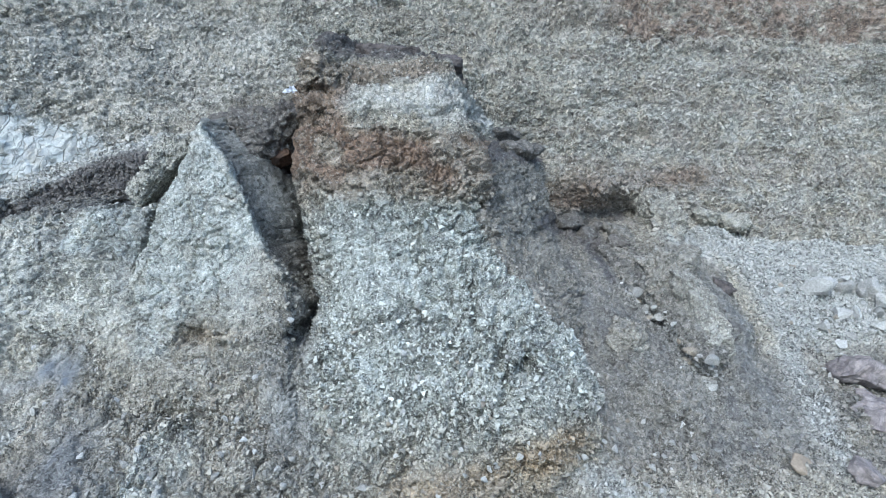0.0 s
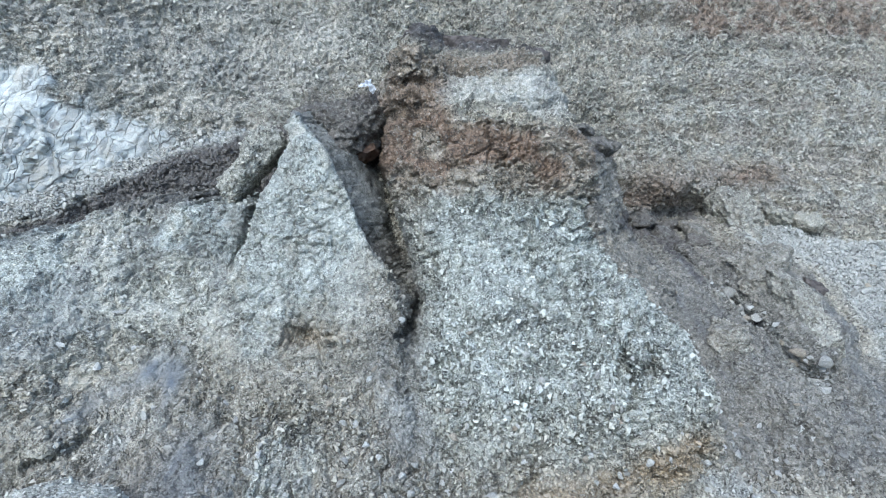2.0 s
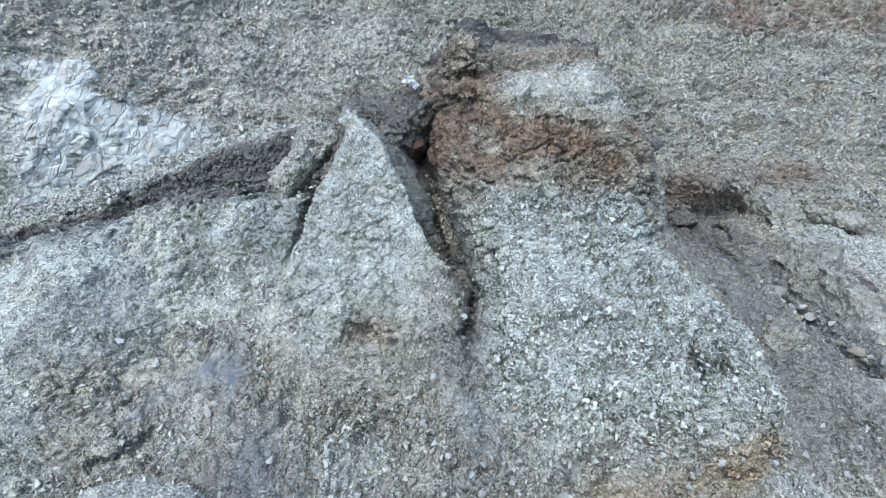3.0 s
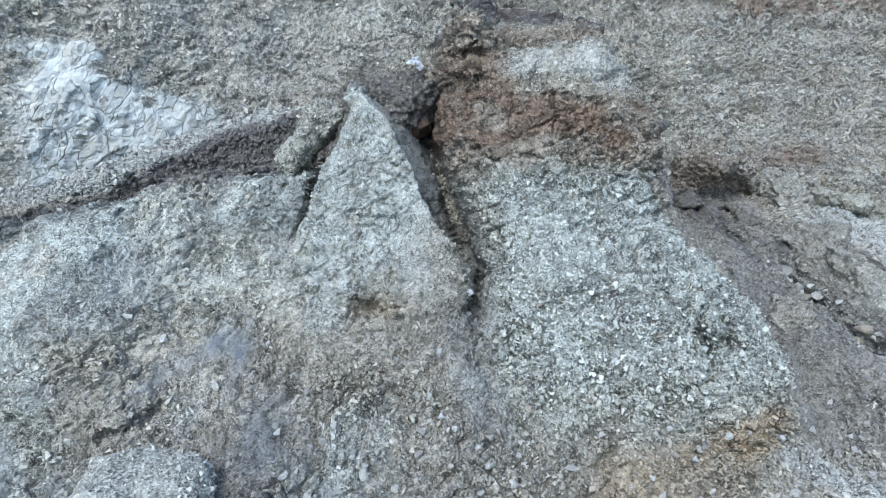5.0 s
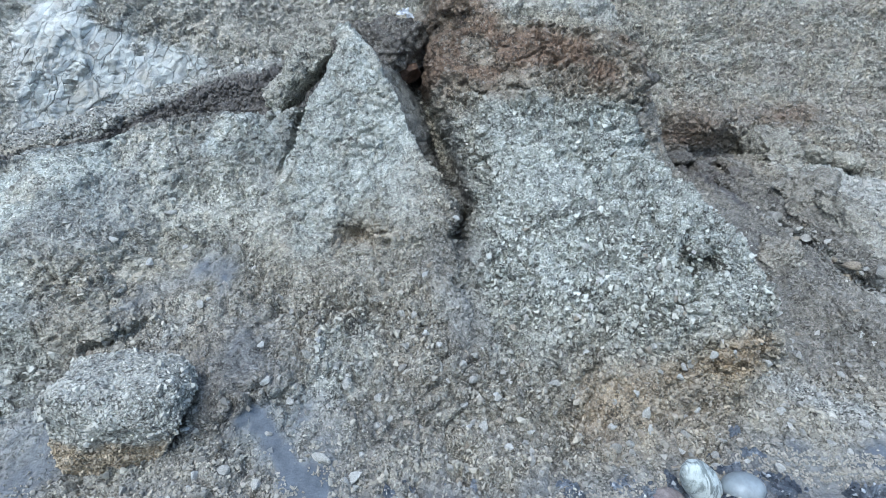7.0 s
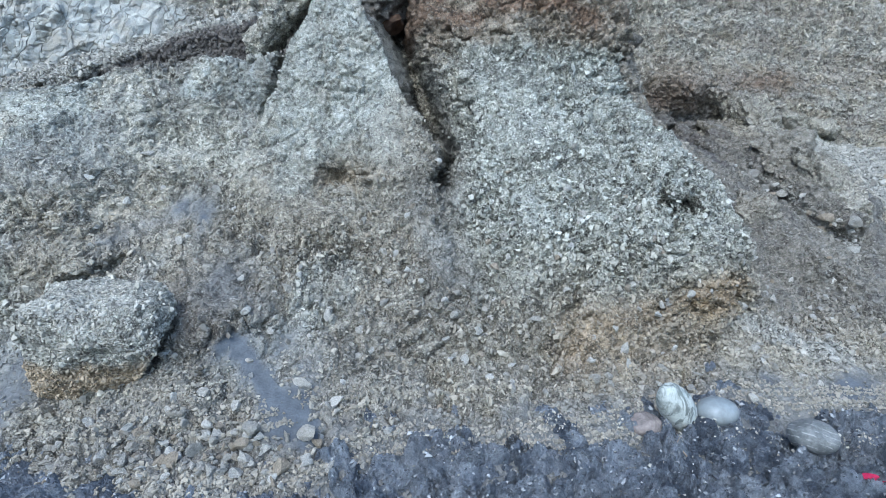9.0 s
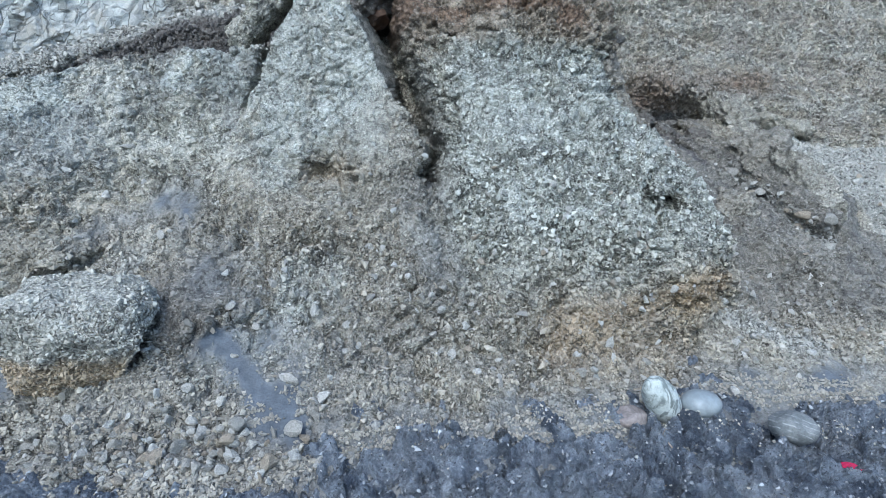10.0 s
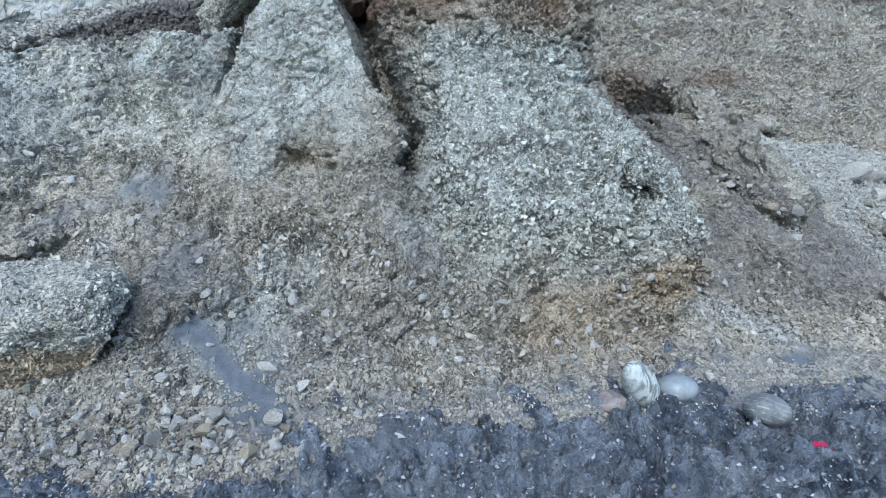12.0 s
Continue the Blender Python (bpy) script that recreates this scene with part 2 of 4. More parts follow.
class Graph:
    """A small writer of node materials."""

    def __init__(self, name, rough=0.95):
        self.m = bpy.data.materials.new(name)
        self.m.use_nodes = True
        self.t = self.m.node_tree
        self.b = self.t.nodes["Principled BSDF"]
        self.b.inputs["Roughness"].default_value = rough
        self.b.inputs["Specular IOR Level"].default_value = 0.25
        self.p = self.node("ShaderNodeTexCoord").outputs["Object"]

    def node(self, kind):
        return self.t.nodes.new(kind)

    def put(self, socket, value):
        if isinstance(value, bpy.types.NodeSocket):
            self.t.links.new(value, socket)
        elif isinstance(value, (tuple, list)) and len(value) == 3 and len(socket.default_value) == 4:
            socket.default_value = (*value, 1)
        else:
            socket.default_value = value

    def math(self, op, a, b=0.0, clamp=False):
        n = self.node("ShaderNodeMath")
        n.operation, n.use_clamp = op, clamp
        self.put(n.inputs[0], a)
        self.put(n.inputs[1], b)
        return n.outputs[0]

    def mix(self, a, b, f, kind="MIX"):
        n = self.node("ShaderNodeMix")
        n.data_type, n.blend_type = "RGBA", kind
        self.put(n.inputs[0], f)
        self.put(n.inputs[6], a)
        self.put(n.inputs[7], b)
        return n.outputs[2]

    def range(self, v, a, b, c=0.0, d=1.0):
        n = self.node("ShaderNodeMapRange")
        for i, w in enumerate((v, a, b, c, d)):
            self.put(n.inputs[i], w)
        return n.outputs[0]

    def stretch(self, x, y, z, rx=0, ry=0, rz=0, at=None):
        n = self.node("ShaderNodeMapping")
        self.put(n.inputs["Vector"], at or self.p)
        n.inputs["Scale"].default_value = (x, y, z)
        n.inputs["Rotation"].default_value = (radians(rx), radians(ry), radians(rz))
        return n.outputs[0]

    def noise(self, scale, detail=4, rough=0.55, at=None, warp=0.0):
        n = self.node("ShaderNodeTexNoise")
        self.put(n.inputs["Vector"], at or self.p)
        n.inputs["Scale"].default_value = scale
        n.inputs["Detail"].default_value = detail
        n.inputs["Roughness"].default_value = rough
        n.inputs["Distortion"].default_value = warp
        return n.outputs[0]

    def voronoi(self, scale, feature="F1", at=None):
        n = self.node("ShaderNodeTexVoronoi")
        n.feature = feature
        self.put(n.inputs["Vector"], at or self.p)
        n.inputs["Scale"].default_value = scale
        return n

    def warped(self, at, scale, by):
        """Places shifted by noise, to bend what is drawn on them."""
        n = self.node("ShaderNodeTexNoise")
        self.put(n.inputs["Vector"], self.p)
        n.inputs["Scale"].default_value = scale
        n.inputs["Detail"].default_value = 3
        a = self.node("ShaderNodeVectorMath")
        a.operation = "MULTIPLY_ADD"
        self.put(a.inputs[0], n.outputs["Color"])
        a.inputs[1].default_value = (by, by, by)
        self.put(a.inputs[2], at)
        return a.outputs[0]

    def attribute(self, name):
        n = self.node("ShaderNodeAttribute")
        n.attribute_name = name
        s = self.node("ShaderNodeSeparateColor")
        self.put(s.inputs[0], n.outputs["Color"])
        return s.outputs[0], s.outputs[1], s.outputs[2], n.outputs["Alpha"]

    def one(self, socket):
        """One number, 0 to 1, from a random colour."""
        s = self.node("ShaderNodeSeparateColor")
        self.put(s.inputs[0], socket)
        return s.outputs[0], s.outputs[1], s.outputs[2]

    def bump(self, height, distance, strength=1.0, below=None):
        n = self.node("ShaderNodeBump")
        n.inputs["Distance"].default_value = distance
        self.put(n.inputs["Strength"], strength)
        self.put(n.inputs["Height"], height)
        if below:
            self.put(n.inputs["Normal"], below)
        return n.outputs[0]

    def done(self, color, normal=None):
        self.put(self.b.inputs["Base Color"], color)
        if normal:
            self.put(self.b.inputs["Normal"], normal)
        return self.m


TAN, GREEN, BROWN, SOIL = (0.345, 0.322, 0.265), (0.405, 0.425, 0.39), (0.170, 0.121, 0.088), (0.095, 0.088, 0.084)
SAND, WHITE, OCHRE, GRAVEL = (0.084, 0.096, 0.112), (0.46, 0.48, 0.465), (0.31, 0.24, 0.155), (0.35, 0.353, 0.33)


def zoned(g):
    """The colour of the ground by its kinds: soils, sand, pale rock."""
    brown, white, soil, sand = g.attribute("zone_a")
    ochre, green, gravel, dust = g.attribute("zone_b")
    c = g.mix(TAN, GREEN, green)
    c = g.mix(c, GRAVEL, gravel)
    c = g.mix(c, OCHRE, ochre)
    c = g.mix(c, BROWN, brown)
    c = g.mix(c, SOIL, soil)
    c = g.mix(c, WHITE, white)
    c = g.mix(c, SAND, sand)
    return c, white, soil, sand, brown, dust


def cliff_material():
    g = Graph("breccia")
    c, white, soil, sand, brown, dust = zoned(g)
    wide, mid, fine = g.noise(0.9, 3, 0.55), g.noise(7, 5, 0.6), g.noise(55, 3, 0.6)
    c = g.mix(c, g.range(wide, 0.3, 0.7, 0.84, 1.16), 1.0, "MULTIPLY")
    c = g.mix(c, g.range(mid, 0.3, 0.7, 0.78, 1.2), 1.0, "MULTIPLY")
    calm = g.math("MAXIMUM", g.math("MAXIMUM", sand, g.math("MULTIPLY", dust, 0.6)), g.math("MULTIPLY", white, 0.95))
    rough = g.math("SUBTRACT", 1.0, calm, True)
    stony = g.math("MULTIPLY", rough, g.math("SUBTRACT", 1.0, g.math("MULTIPLY", g.math("MAXIMUM", soil, brown), 0.5)))
    stony = g.math("MULTIPLY", stony, g.range(g.noise(1.7, 4, 0.6), 0.38, 0.6, 0.5, 1.0))
    # stones of three sizes, bedded in, the gaps between them painted dark as shade
    n = None
    for size, bend, deep, low, high in ((11.0, 0.05, 0.09, 0.86, 1.14), (26.0, 0.04, 0.075, 0.74, 1.3), (52.0, 0.022, 0.045, 0.68, 1.38)):
        at = g.warped(g.stretch(1, 1, 1.15), size, bend)
        v = g.voronoi(size, at=at)
        r = g.one(v.outputs["Color"])
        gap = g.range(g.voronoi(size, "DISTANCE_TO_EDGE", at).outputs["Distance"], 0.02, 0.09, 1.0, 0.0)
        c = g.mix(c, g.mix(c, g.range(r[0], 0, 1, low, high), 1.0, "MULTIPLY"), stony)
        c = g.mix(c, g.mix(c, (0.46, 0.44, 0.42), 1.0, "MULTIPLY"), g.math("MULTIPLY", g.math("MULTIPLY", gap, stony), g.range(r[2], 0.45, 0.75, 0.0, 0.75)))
        if size > 20:
            c = g.mix(c, (0.50, 0.515, 0.48), g.math("MULTIPLY", g.math("MULTIPLY", g.math("GREATER_THAN", r[1], 0.92), stony), 0.45))
        dome = g.math("MULTIPLY", g.range(v.outputs["Distance"], 0.15, 0.7, 1.0, 0.0), g.range(r[1], 0, 1, 0.15, 1.0))
        n = g.bump(dome, deep, stony, n)
    # short open cracks, the shade inside them painted as dark lines
    for scale, wide, where in ((7.0, 0.020, 1.3), (17.0, 0.034, 3.1)):
        line = g.math("ABSOLUTE", g.math("SUBTRACT", g.noise(scale, 2.5, 0.6, g.stretch(1, 1, 0.8), 0.5), 0.5))
        crack = g.math("MULTIPLY", g.range(line, 0.3 * wide, wide, 1.0, 0.0), g.math("MULTIPLY", rough, g.range(g.noise(where * 3, 3), 0.46, 0.56)))
        c = g.mix(c, (0.05, 0.047, 0.045), g.math("MULTIPLY", crack, 0.85))
        n = g.bump(g.math("SUBTRACT", 1.0, crack), 0.04, 1.0, n)
    # the pale rock: tilted facets between open joints
    slant = g.warped(g.stretch(2.3, 1.0, 0.9, at=g.stretch(1, 1, 1, 0, -24, 0)), 3.0, 0.34)
    xyz = g.node("ShaderNodeSeparateXYZ")
    g.put(xyz.inputs[0], g.p)
    bare = g.range(white, 0.3, 0.75)
    joint = 0.0
    for k, w in ((2.0, 0.045), (4.3, 0.040)):
        cell = g.one(g.voronoi(k, "F1", slant).outputs["Color"])
        edge = g.range(g.voronoi(k, "DISTANCE_TO_EDGE", slant).outputs["Distance"], 0.006, w, 1.0, 0.0)
        joint = g.math("MAXIMUM", g.math("MULTIPLY", edge, g.range(cell[2], 0.2, 0.6, 0.25, 1.0)), joint)
        tilt = g.math("ADD", g.math("MULTIPLY", g.math("SUBTRACT", cell[0], 0.5), xyz.outputs[0]), g.math("MULTIPLY", g.math("SUBTRACT", cell[1], 0.5), xyz.outputs[2]))
        n = g.bump(tilt, 0.9, g.math("MULTIPLY", bare, 0.7), n)
        c = g.mix(c, g.mix(c, g.range(cell[1], 0, 1, 0.80, 1.12), 1.0, "MULTIPLY"), bare)
    joint = g.math("MULTIPLY", g.math("MULTIPLY", joint, bare), g.range(g.noise(5, 4, 0.6), 0.38, 0.56, 0.15, 1.0))
    stain = g.math("MULTIPLY", g.range(g.noise(3.5, 6, 0.68), 0.46, 0.62), white)
    c = g.mix(c, (0.30, 0.285, 0.25), g.math("MULTIPLY", stain, 0.75))
    c = g.mix(c, (0.12, 0.115, 0.11), g.math("MULTIPLY", joint, 0.75))
    c = g.mix(c, g.range(fine, 0.28, 0.72, g.range(calm, 0, 1, 0.62, 0.84), g.range(calm, 0, 1, 1.36, 1.16)), 1.0, "MULTIPLY")
    n = g.bump(fine, 0.03, g.range(calm, 0, 1, 1.0, 0.3), n)
    n = g.bump(g.math("SUBTRACT", 1.0, joint), 0.02, 0.9, n)
    return g.done(c, n)


def stone_material():
    g = Graph("clasts", 0.9)
    c, white, soil, sand, brown, dust = zoned(g)
    i = g.node("ShaderNodeNewGeometry").outputs["Random Per Island"]
    c = g.mix(c, g.mix(GRAVEL, (0.34, 0.31, 0.26), g.math("FRACT", g.math("MULTIPLY", i, 7.7))), g.range(g.math("MAXIMUM", brown, soil), 0, 1, 0.2, 0.12))
    c = g.mix(c, g.range(g.math("POWER", i, 1.6), 0, 1, 0.74, 1.14), 1.0, "MULTIPLY")
    c = g.mix(c, g.range(g.noise(45, 4, 0.6), 0.25, 0.75, 0.8, 1.2), 1.0, "MULTIPLY")
    return g.done(c, g.bump(g.noise(120, 3), 0.004, 0.6))


def rock_material(name, dark, light, scale=30, clasts=0.0, streak=0.0, bumpy=0.012, rough=0.9):
    g = Graph(name, rough)
    c = g.mix(dark, light, g.range(g.noise(scale * 0.22, 5, 0.6), 0.3, 0.7))
    if streak:
        c = g.mix(c, [0.45 * v for v in dark], g.math("MULTIPLY", g.range(g.noise(5, 6, 0.65, g.stretch(1, 1, 2.4, at=g.stretch(1, 1, 1, 20, 55, 10)), 1.2), 0.47, 0.56), streak))
    c = g.mix(c, g.range(g.noise(scale * 3, 3, 0.7), 0.2, 0.8, 0.78, 1.22), 1.0, "MULTIPLY")
    v = g.voronoi(scale)
    r = g.one(v.outputs["Color"])
    n = None
    if clasts:
        c = g.mix(c, g.mix(c, g.range(r[0], 0, 1, 0.6, 1.5), 1.0, "MULTIPLY"), clasts)
        n = g.bump(g.math("MULTIPLY", g.math("SUBTRACT", 1.0, v.outputs["Distance"]), r[1]), 0.02, clasts)
    n = g.bump(g.noise(scale, 5, 0.65), bumpy, 0.7, n)
    return g.done(c, n)


def beach_material():
    g = Graph("dark_sand", 0.8)
    c = g.mix((0.055, 0.070, 0.097), (0.225, 0.257, 0.302), g.range(g.noise(3.0, 7, 0.70, None, 0.6), 0.40, 0.60))
    c = g.mix(c, (0.25, 0.27, 0.295), g.math("MULTIPLY", g.range(g.noise(0.8, 3), 0.5, 0.68), 0.5))
    c = g.mix(c, g.range(g.noise(14, 5, 0.7), 0.3, 0.7, 0.75, 1.25), 1.0, "MULTIPLY")
    c = g.mix(c, g.range(g.noise(110, 4, 0.75), 0.25, 0.75, 0.72, 1.28), 1.0, "MULTIPLY")
    n = g.bump(g.noise(9, 7, 0.66, None, 0.6), 0.22, 1.0)
    n = g.bump(g.noise(70, 4, 0.7), 0.02, 0.9, n)
    return g.done(c, n)


def crumb_material():
    g = Graph("sand_crumb", 0.85)
    i = g.node("ShaderNodeNewGeometry").outputs["Random Per Island"]
    c = g.mix((0.05, 0.058, 0.072), (0.36, 0.385, 0.41), g.math("POWER", i, 3.0))
    return g.done(c, g.bump(g.noise(120, 3), 0.004, 0.5))


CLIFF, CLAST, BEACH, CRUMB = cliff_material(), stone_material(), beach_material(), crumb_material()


# ---- meshes


def mesh_object(name, verts, faces, material, zones=None, flat=False):
    """An object out of arrays: verts (n, 3), faces (m, 3 or 4)."""
    me = bpy.data.meshes.new(name)
    me.vertices.add(len(verts))
    me.vertices.foreach_set("co", np.ascontiguousarray(verts, np.float32).ravel())
    k = faces.shape[1]
    me.loops.add(faces.size)
    me.loops.foreach_set("vertex_index", np.ascontiguousarray(faces, np.int32).ravel())
    me.polygons.add(len(faces))
    me.polygons.foreach_set("loop_start", np.arange(0, faces.size, k, dtype=np.int32))
    me.update(calc_edges=True)
    me.polygons.foreach_set("use_smooth", np.full(len(faces), not flat))
    for key, values in (zones or {}).items():
        at = me.color_attributes.new(key, "FLOAT_COLOR", "POINT")
        at.data.foreach_set("color", np.ascontiguousarray(values, np.float32).ravel())
    me.materials.append(material)
    return new(name, me)


def spread(*pieces):
    """Places along an axis: stretches (start, end, step), joined."""
    return np.unique(np.round(np.concatenate([np.arange(a, b, s) for a, b, s in pieces]), 4))


def grid_faces(nu, nv):
    i = np.arange(nu * nv).reshape(nv, nu)
    return np.stack([i[:-1, :-1], i[:-1, 1:], i[1:, 1:], i[1:, :-1]], -1).reshape(-1, 4)


def grid_normals(p, nu, nv):
    q = p.reshape(nv, nu, 3)
    n = np.cross(np.gradient(q, axis=1), np.gradient(q, axis=0)).reshape(-1, 3)
    return n / (np.linalg.norm(n, axis=1, keepdims=True) + 1e-12)


def beach_height(x, y):
    z = -0.07 - 0.03 * np.clip(x, -8, 8) + 0.06 * np.clip(y - 4.3, -40, 2)
    return z


def PALE_TOP(x):
    """Upper edge of the pale rock."""
    q = np.stack([x * 1.7, x * 0, x * 0], 1)
    return np.interp(x, [-9.5, -8.2, -7.9, -7.4, -7.1, -6.8, -6.4, -5.6, -5.3], [4.6, 5.45, 5.55, 5.45, 5.15, 5.0, 4.85, 4.75, 4.2]) + 0.22 * fbm(q, 3, 35)


def zones_of(x, z, who, y):
    """What the ground is made of, place by place."""
    q = np.stack([x, z * 0 + 3.1, z], 1)
    w = 0.16 * fbm(q * 1.7, 4, 31)
    w2 = 0.16 * fbm(q * 2.1, 4, 37)
    xx, zz = x + w, z + w2
    pil, spi, lef, scr, wall, fill, rib, peb = (who == k for k in (1, 2, 3, 4, 0, 5, 6, 7))
    grain = 0.5 + 0.5 * fbm(q * 5, 4, 41)
    stones = scr * np.clip(1.1 * strip(xx, zz, 3.0, 2.2, 3.65, 1.1, 0.11) + smooth(5.0, 5.5, xx) * smooth(0.9, 1.5, zz + 0.3 * (grain - 0.5)) + smooth(2.3, 2.6, zz + 0.1 * (x - 4)) * smooth(3.9, 4.4, xx) + 1.1 * strip(xx, zz, 5.45, 1.6, 4.85, 0.5, 0.2) + 1.1 * strip(xx, zz, 1.64, 0.42, 2.5, 0.19, 0.11), 0, 1)
    brown = pil * (smooth(3.45, 4.0, zz + 0.3 * (grain - 0.5)) * smooth(4.66, 4.38, zz) * np.clip(0.92 + 1.3 * fbm(q * 2.6, 4, 49), 0.45, 1) + smooth(4.4, 4.6, zz) * smooth(5.35, 5.1, zz) * smooth(-1.05, -1.45, xx) * 0.85 + 0.55 * smooth(5.2, 5.35, zz) * smooth(5.6, 5.5, zz))
    brown = brown + (wall | scr) * (0.95 * bell(xx, zz, 4.9, 3.85, 1.1, 0.28) + 1.0 * bell(xx, zz, 2.8, 3.45, 0.9, 0.5) + 0.9 * smooth(6.75, 7.05, zz + 0.5 * (grain - 0.5)) * smooth(3.2, 4.2, xx) * smooth(0.3, 0.55, grain) + 0.4 * bell(xx, zz, 2.5, 7.4, 1.4, 0.5))
    brown = brown + 0.2 * wall * smooth(-3, -1, x) * smooth(0.5, 0.8, grain)
    white = (wall | peb) * smooth(-0.12, 0.28, PALE_TOP(x) - zz - 2.2 * w2 + 0.25 * (grain - 0.5)) * smooth(-4.85, -5.3, xx) * (z > 2) * smooth(-8.6, -7.7, xx + 0.35 * bell(x, z, -7.8, 4.4, 0.6, 0.35))
    white = np.where(peb, 0, white * smooth(0.30, 0.62, 0.5 + 0.5 * fbm(q * 2.2, 4, 39) + 0.4 * smooth(0.0, 0.9, PALE_TOP(x) - z) - 0.12 * smooth(-6.8, -5.8, x)))
    white = white + wall * (0.20 * smooth(-1.0, -4, x) + 0.07) + 0.5 * pil * smooth(4.62, 4.78, zz) * smooth(5.35, 5.0, zz) * smooth(-1.6, -0.9, xx) * (0.6 + 0.6 * grain)
    soil = (fill | wall) * 0.9 * smooth(-3.75, -3.3, xx) * smooth(-1.6, -1.9, x) * smooth(3.9, 4.2, z) * smooth(0.1, -0.15, zz - np.interp(x, [-3.5, -2.0], [4.85, 5.55])) + pil * smooth(5.52, 5.7, zz) + fill * 0.75 * smooth(3.6, 4.1, z) * smooth(5.6, 5.0, z) + rib * (0.40 + 0.3 * smooth(0.9, 0.55, x) * smooth(3.0, 3.6, z) + 0.2 * smooth(0.4, 0.7, grain) + 0.6 * smooth(4.05, 4.2, z)) + scr * (0.50 * np.maximum(smooth(5.1, 4.3, xx), smooth(1.4, 1.0, zz)) * smooth(0.2, 0.5, z) * smooth(2.9, 2.5, z + 0.12 * (x - 4)) + 0.22 * smooth(0.45, 0.7, grain)) + 0.75 * lef * smooth(-0.02, 0.10, z - np.interp(x, [-12, -7.4, -6.5, -5.65, -5, -4.2, -3.7], [2.4, 3.0, 3.17, 3.36, 3.38, 3.55, 3.6]))
    soil = soil + 1.0 * peb * smooth(0.10, -0.06, z + 0.6 * w2 - np.interp(x, [-12, -7.4, -6.5, -5.65, -5, -4.2, -3.7], [2.4, 3.0, 3.17, 3.36, 3.38, 3.55, 3.6]) - np.interp(x, [-7.8, -7.1, -6.5, -5.8, -5.1, -4.2], [0.08, 0.22, 0.45, 0.72, 0.92, 1.05])) + (scr | wall | rib) * (1.0 * strip(xx, zz, 1.9, 3.06, 3.7, 3.10, 0.15) + 0.9 * strip(xx, zz, 2.2, 2.9, 2.9, 2.75, 0.16) + 0.5 * strip(xx, zz, 2.75, 2.62, 2.9, 2.25, 0.10) + 0.3 * strip(xx, zz, 2.9, 2.25, 3.45, 1.4, 0.08))
    soil = soil + 0.35 * lef * smooth(0.5, 0.8, grain) * smooth(1.3, 0.9, z)
    face = pil | spi | lef
    sand = 0.95 * strip(xx, zz, -4.58, 1.76, -4.36, 1.64, 0.17) * (0.3 + 0.8 * grain) + 0.38 * strip(xx, zz, -4.35, 1.55, -3.9, 1.15, 0.2) * (0.3 + 0.9 * grain) + 0.4 * strip(xx, zz, -3.9, 1.15, -3.2, 0.6, 0.15) * (0.2 + 1.0 * grain)
    sand = sand + 0.95 * strip(x + 0.9 * w, z + 0.9 * w2, -3.72, 0.58, -2.92, 0.12, 0.085) * (0.62 + 0.6 * grain) + 0.35 * strip(xx, zz, -3.2, 0.50, -2.9, 0.3, 0.10) * grain
    sand = sand + 0.36 * scr * smooth(5.1, 4.3, xx) * smooth(0.3, 0.7, z) * smooth(2.7, 2.3, z) * (0.5 + 0.5 * grain) + 0.12 * rib * grain + 0.2 * (rib | scr) * strip(xx, zz, 2.05, 2.7, 2.35, 1.7, 0.16) + 0.55 * strip(xx, zz, -4.7, 1.66, -5.22, 1.30, 0.11) + 0.6 * scr * bell(xx, zz, 1.45, 0.08, 0.3, 0.12) * (0.5 + 0.6 * grain) + 0.9 * scr * bell(xx, zz, 2.25, 0.06, 0.4, 0.09) * (0.4 + grain) + 0.25 * scr * strip(xx, zz, 4.3, 1.9, 4.6, 0.9, 0.3)
    sand = sand + (pil | fill) * (0.45 * strip(xx, zz, -2.0, 3.4, -1.72, 2.5, 0.13) + 0.5 * strip(xx, zz, -1.75, 2.3, -1.70, 1.2, 0.2)) + 0.4 * spi * strip(xx, zz, -2.0, 1.8, -1.75, 1.1, 0.25)
    sand = sand + smooth(0.14, 0.0, zz - 0.5 * w) * smooth(-2.8, -2.2, x) * (0.2 + 0.5 * grain)  
    sand = sand + 0.4 * lef * smooth(0.05, 0.35, fbm(q * 1.3, 3, 46))
    soil = soil + 0.3 * face * smooth(0.4, 0.1, zz) * smooth(-1.6, -0.8, xx) * smooth(0.3, 0.7, grain)
    soil = soil + 0.4 * (lef | spi) * bell(xx, zz, -3.85, 1.0, 0.22, 0.28)
    sand = sand + 0.26 * face * smooth(1.5, 0.5, z) * smooth(0.3, 0.6, grain) + 0.25 * smooth(-1.5, -3.0, x) * face * smooth(0.8, 0.3, z)
    ochre = wall * (0.10 + 0.22 * smooth(-2, -4, x)) + pil * (0.85 * bell(xx, zz, 1.4, 0.78, 0.38, 0.22) + 0.95 * strip(xx, zz, -0.5, 0.54, 1.3, 0.76, 0.22) * (0.35 + 0.9 * grain) + 0.5 * strip(xx, zz, -0.6, 0.30, 1.1, 0.30, 0.18)) + spi * 0.7 * bell(xx, zz, -2.9, 2.05, 0.38, 0.14) + face * smooth(-1.4, -2.3, xx) * 0.25 * smooth(0.5, 0.8, grain)
    body = smooth(3.75, 3.45, zz) * smooth(0.4, 1.7, zz) * smooth(-2.05, -1.2, xx)
    upper = smooth(2.0, 3.4, zz) * smooth(-4.1, -3.5, x) * smooth(-1.8, -2.2, x)
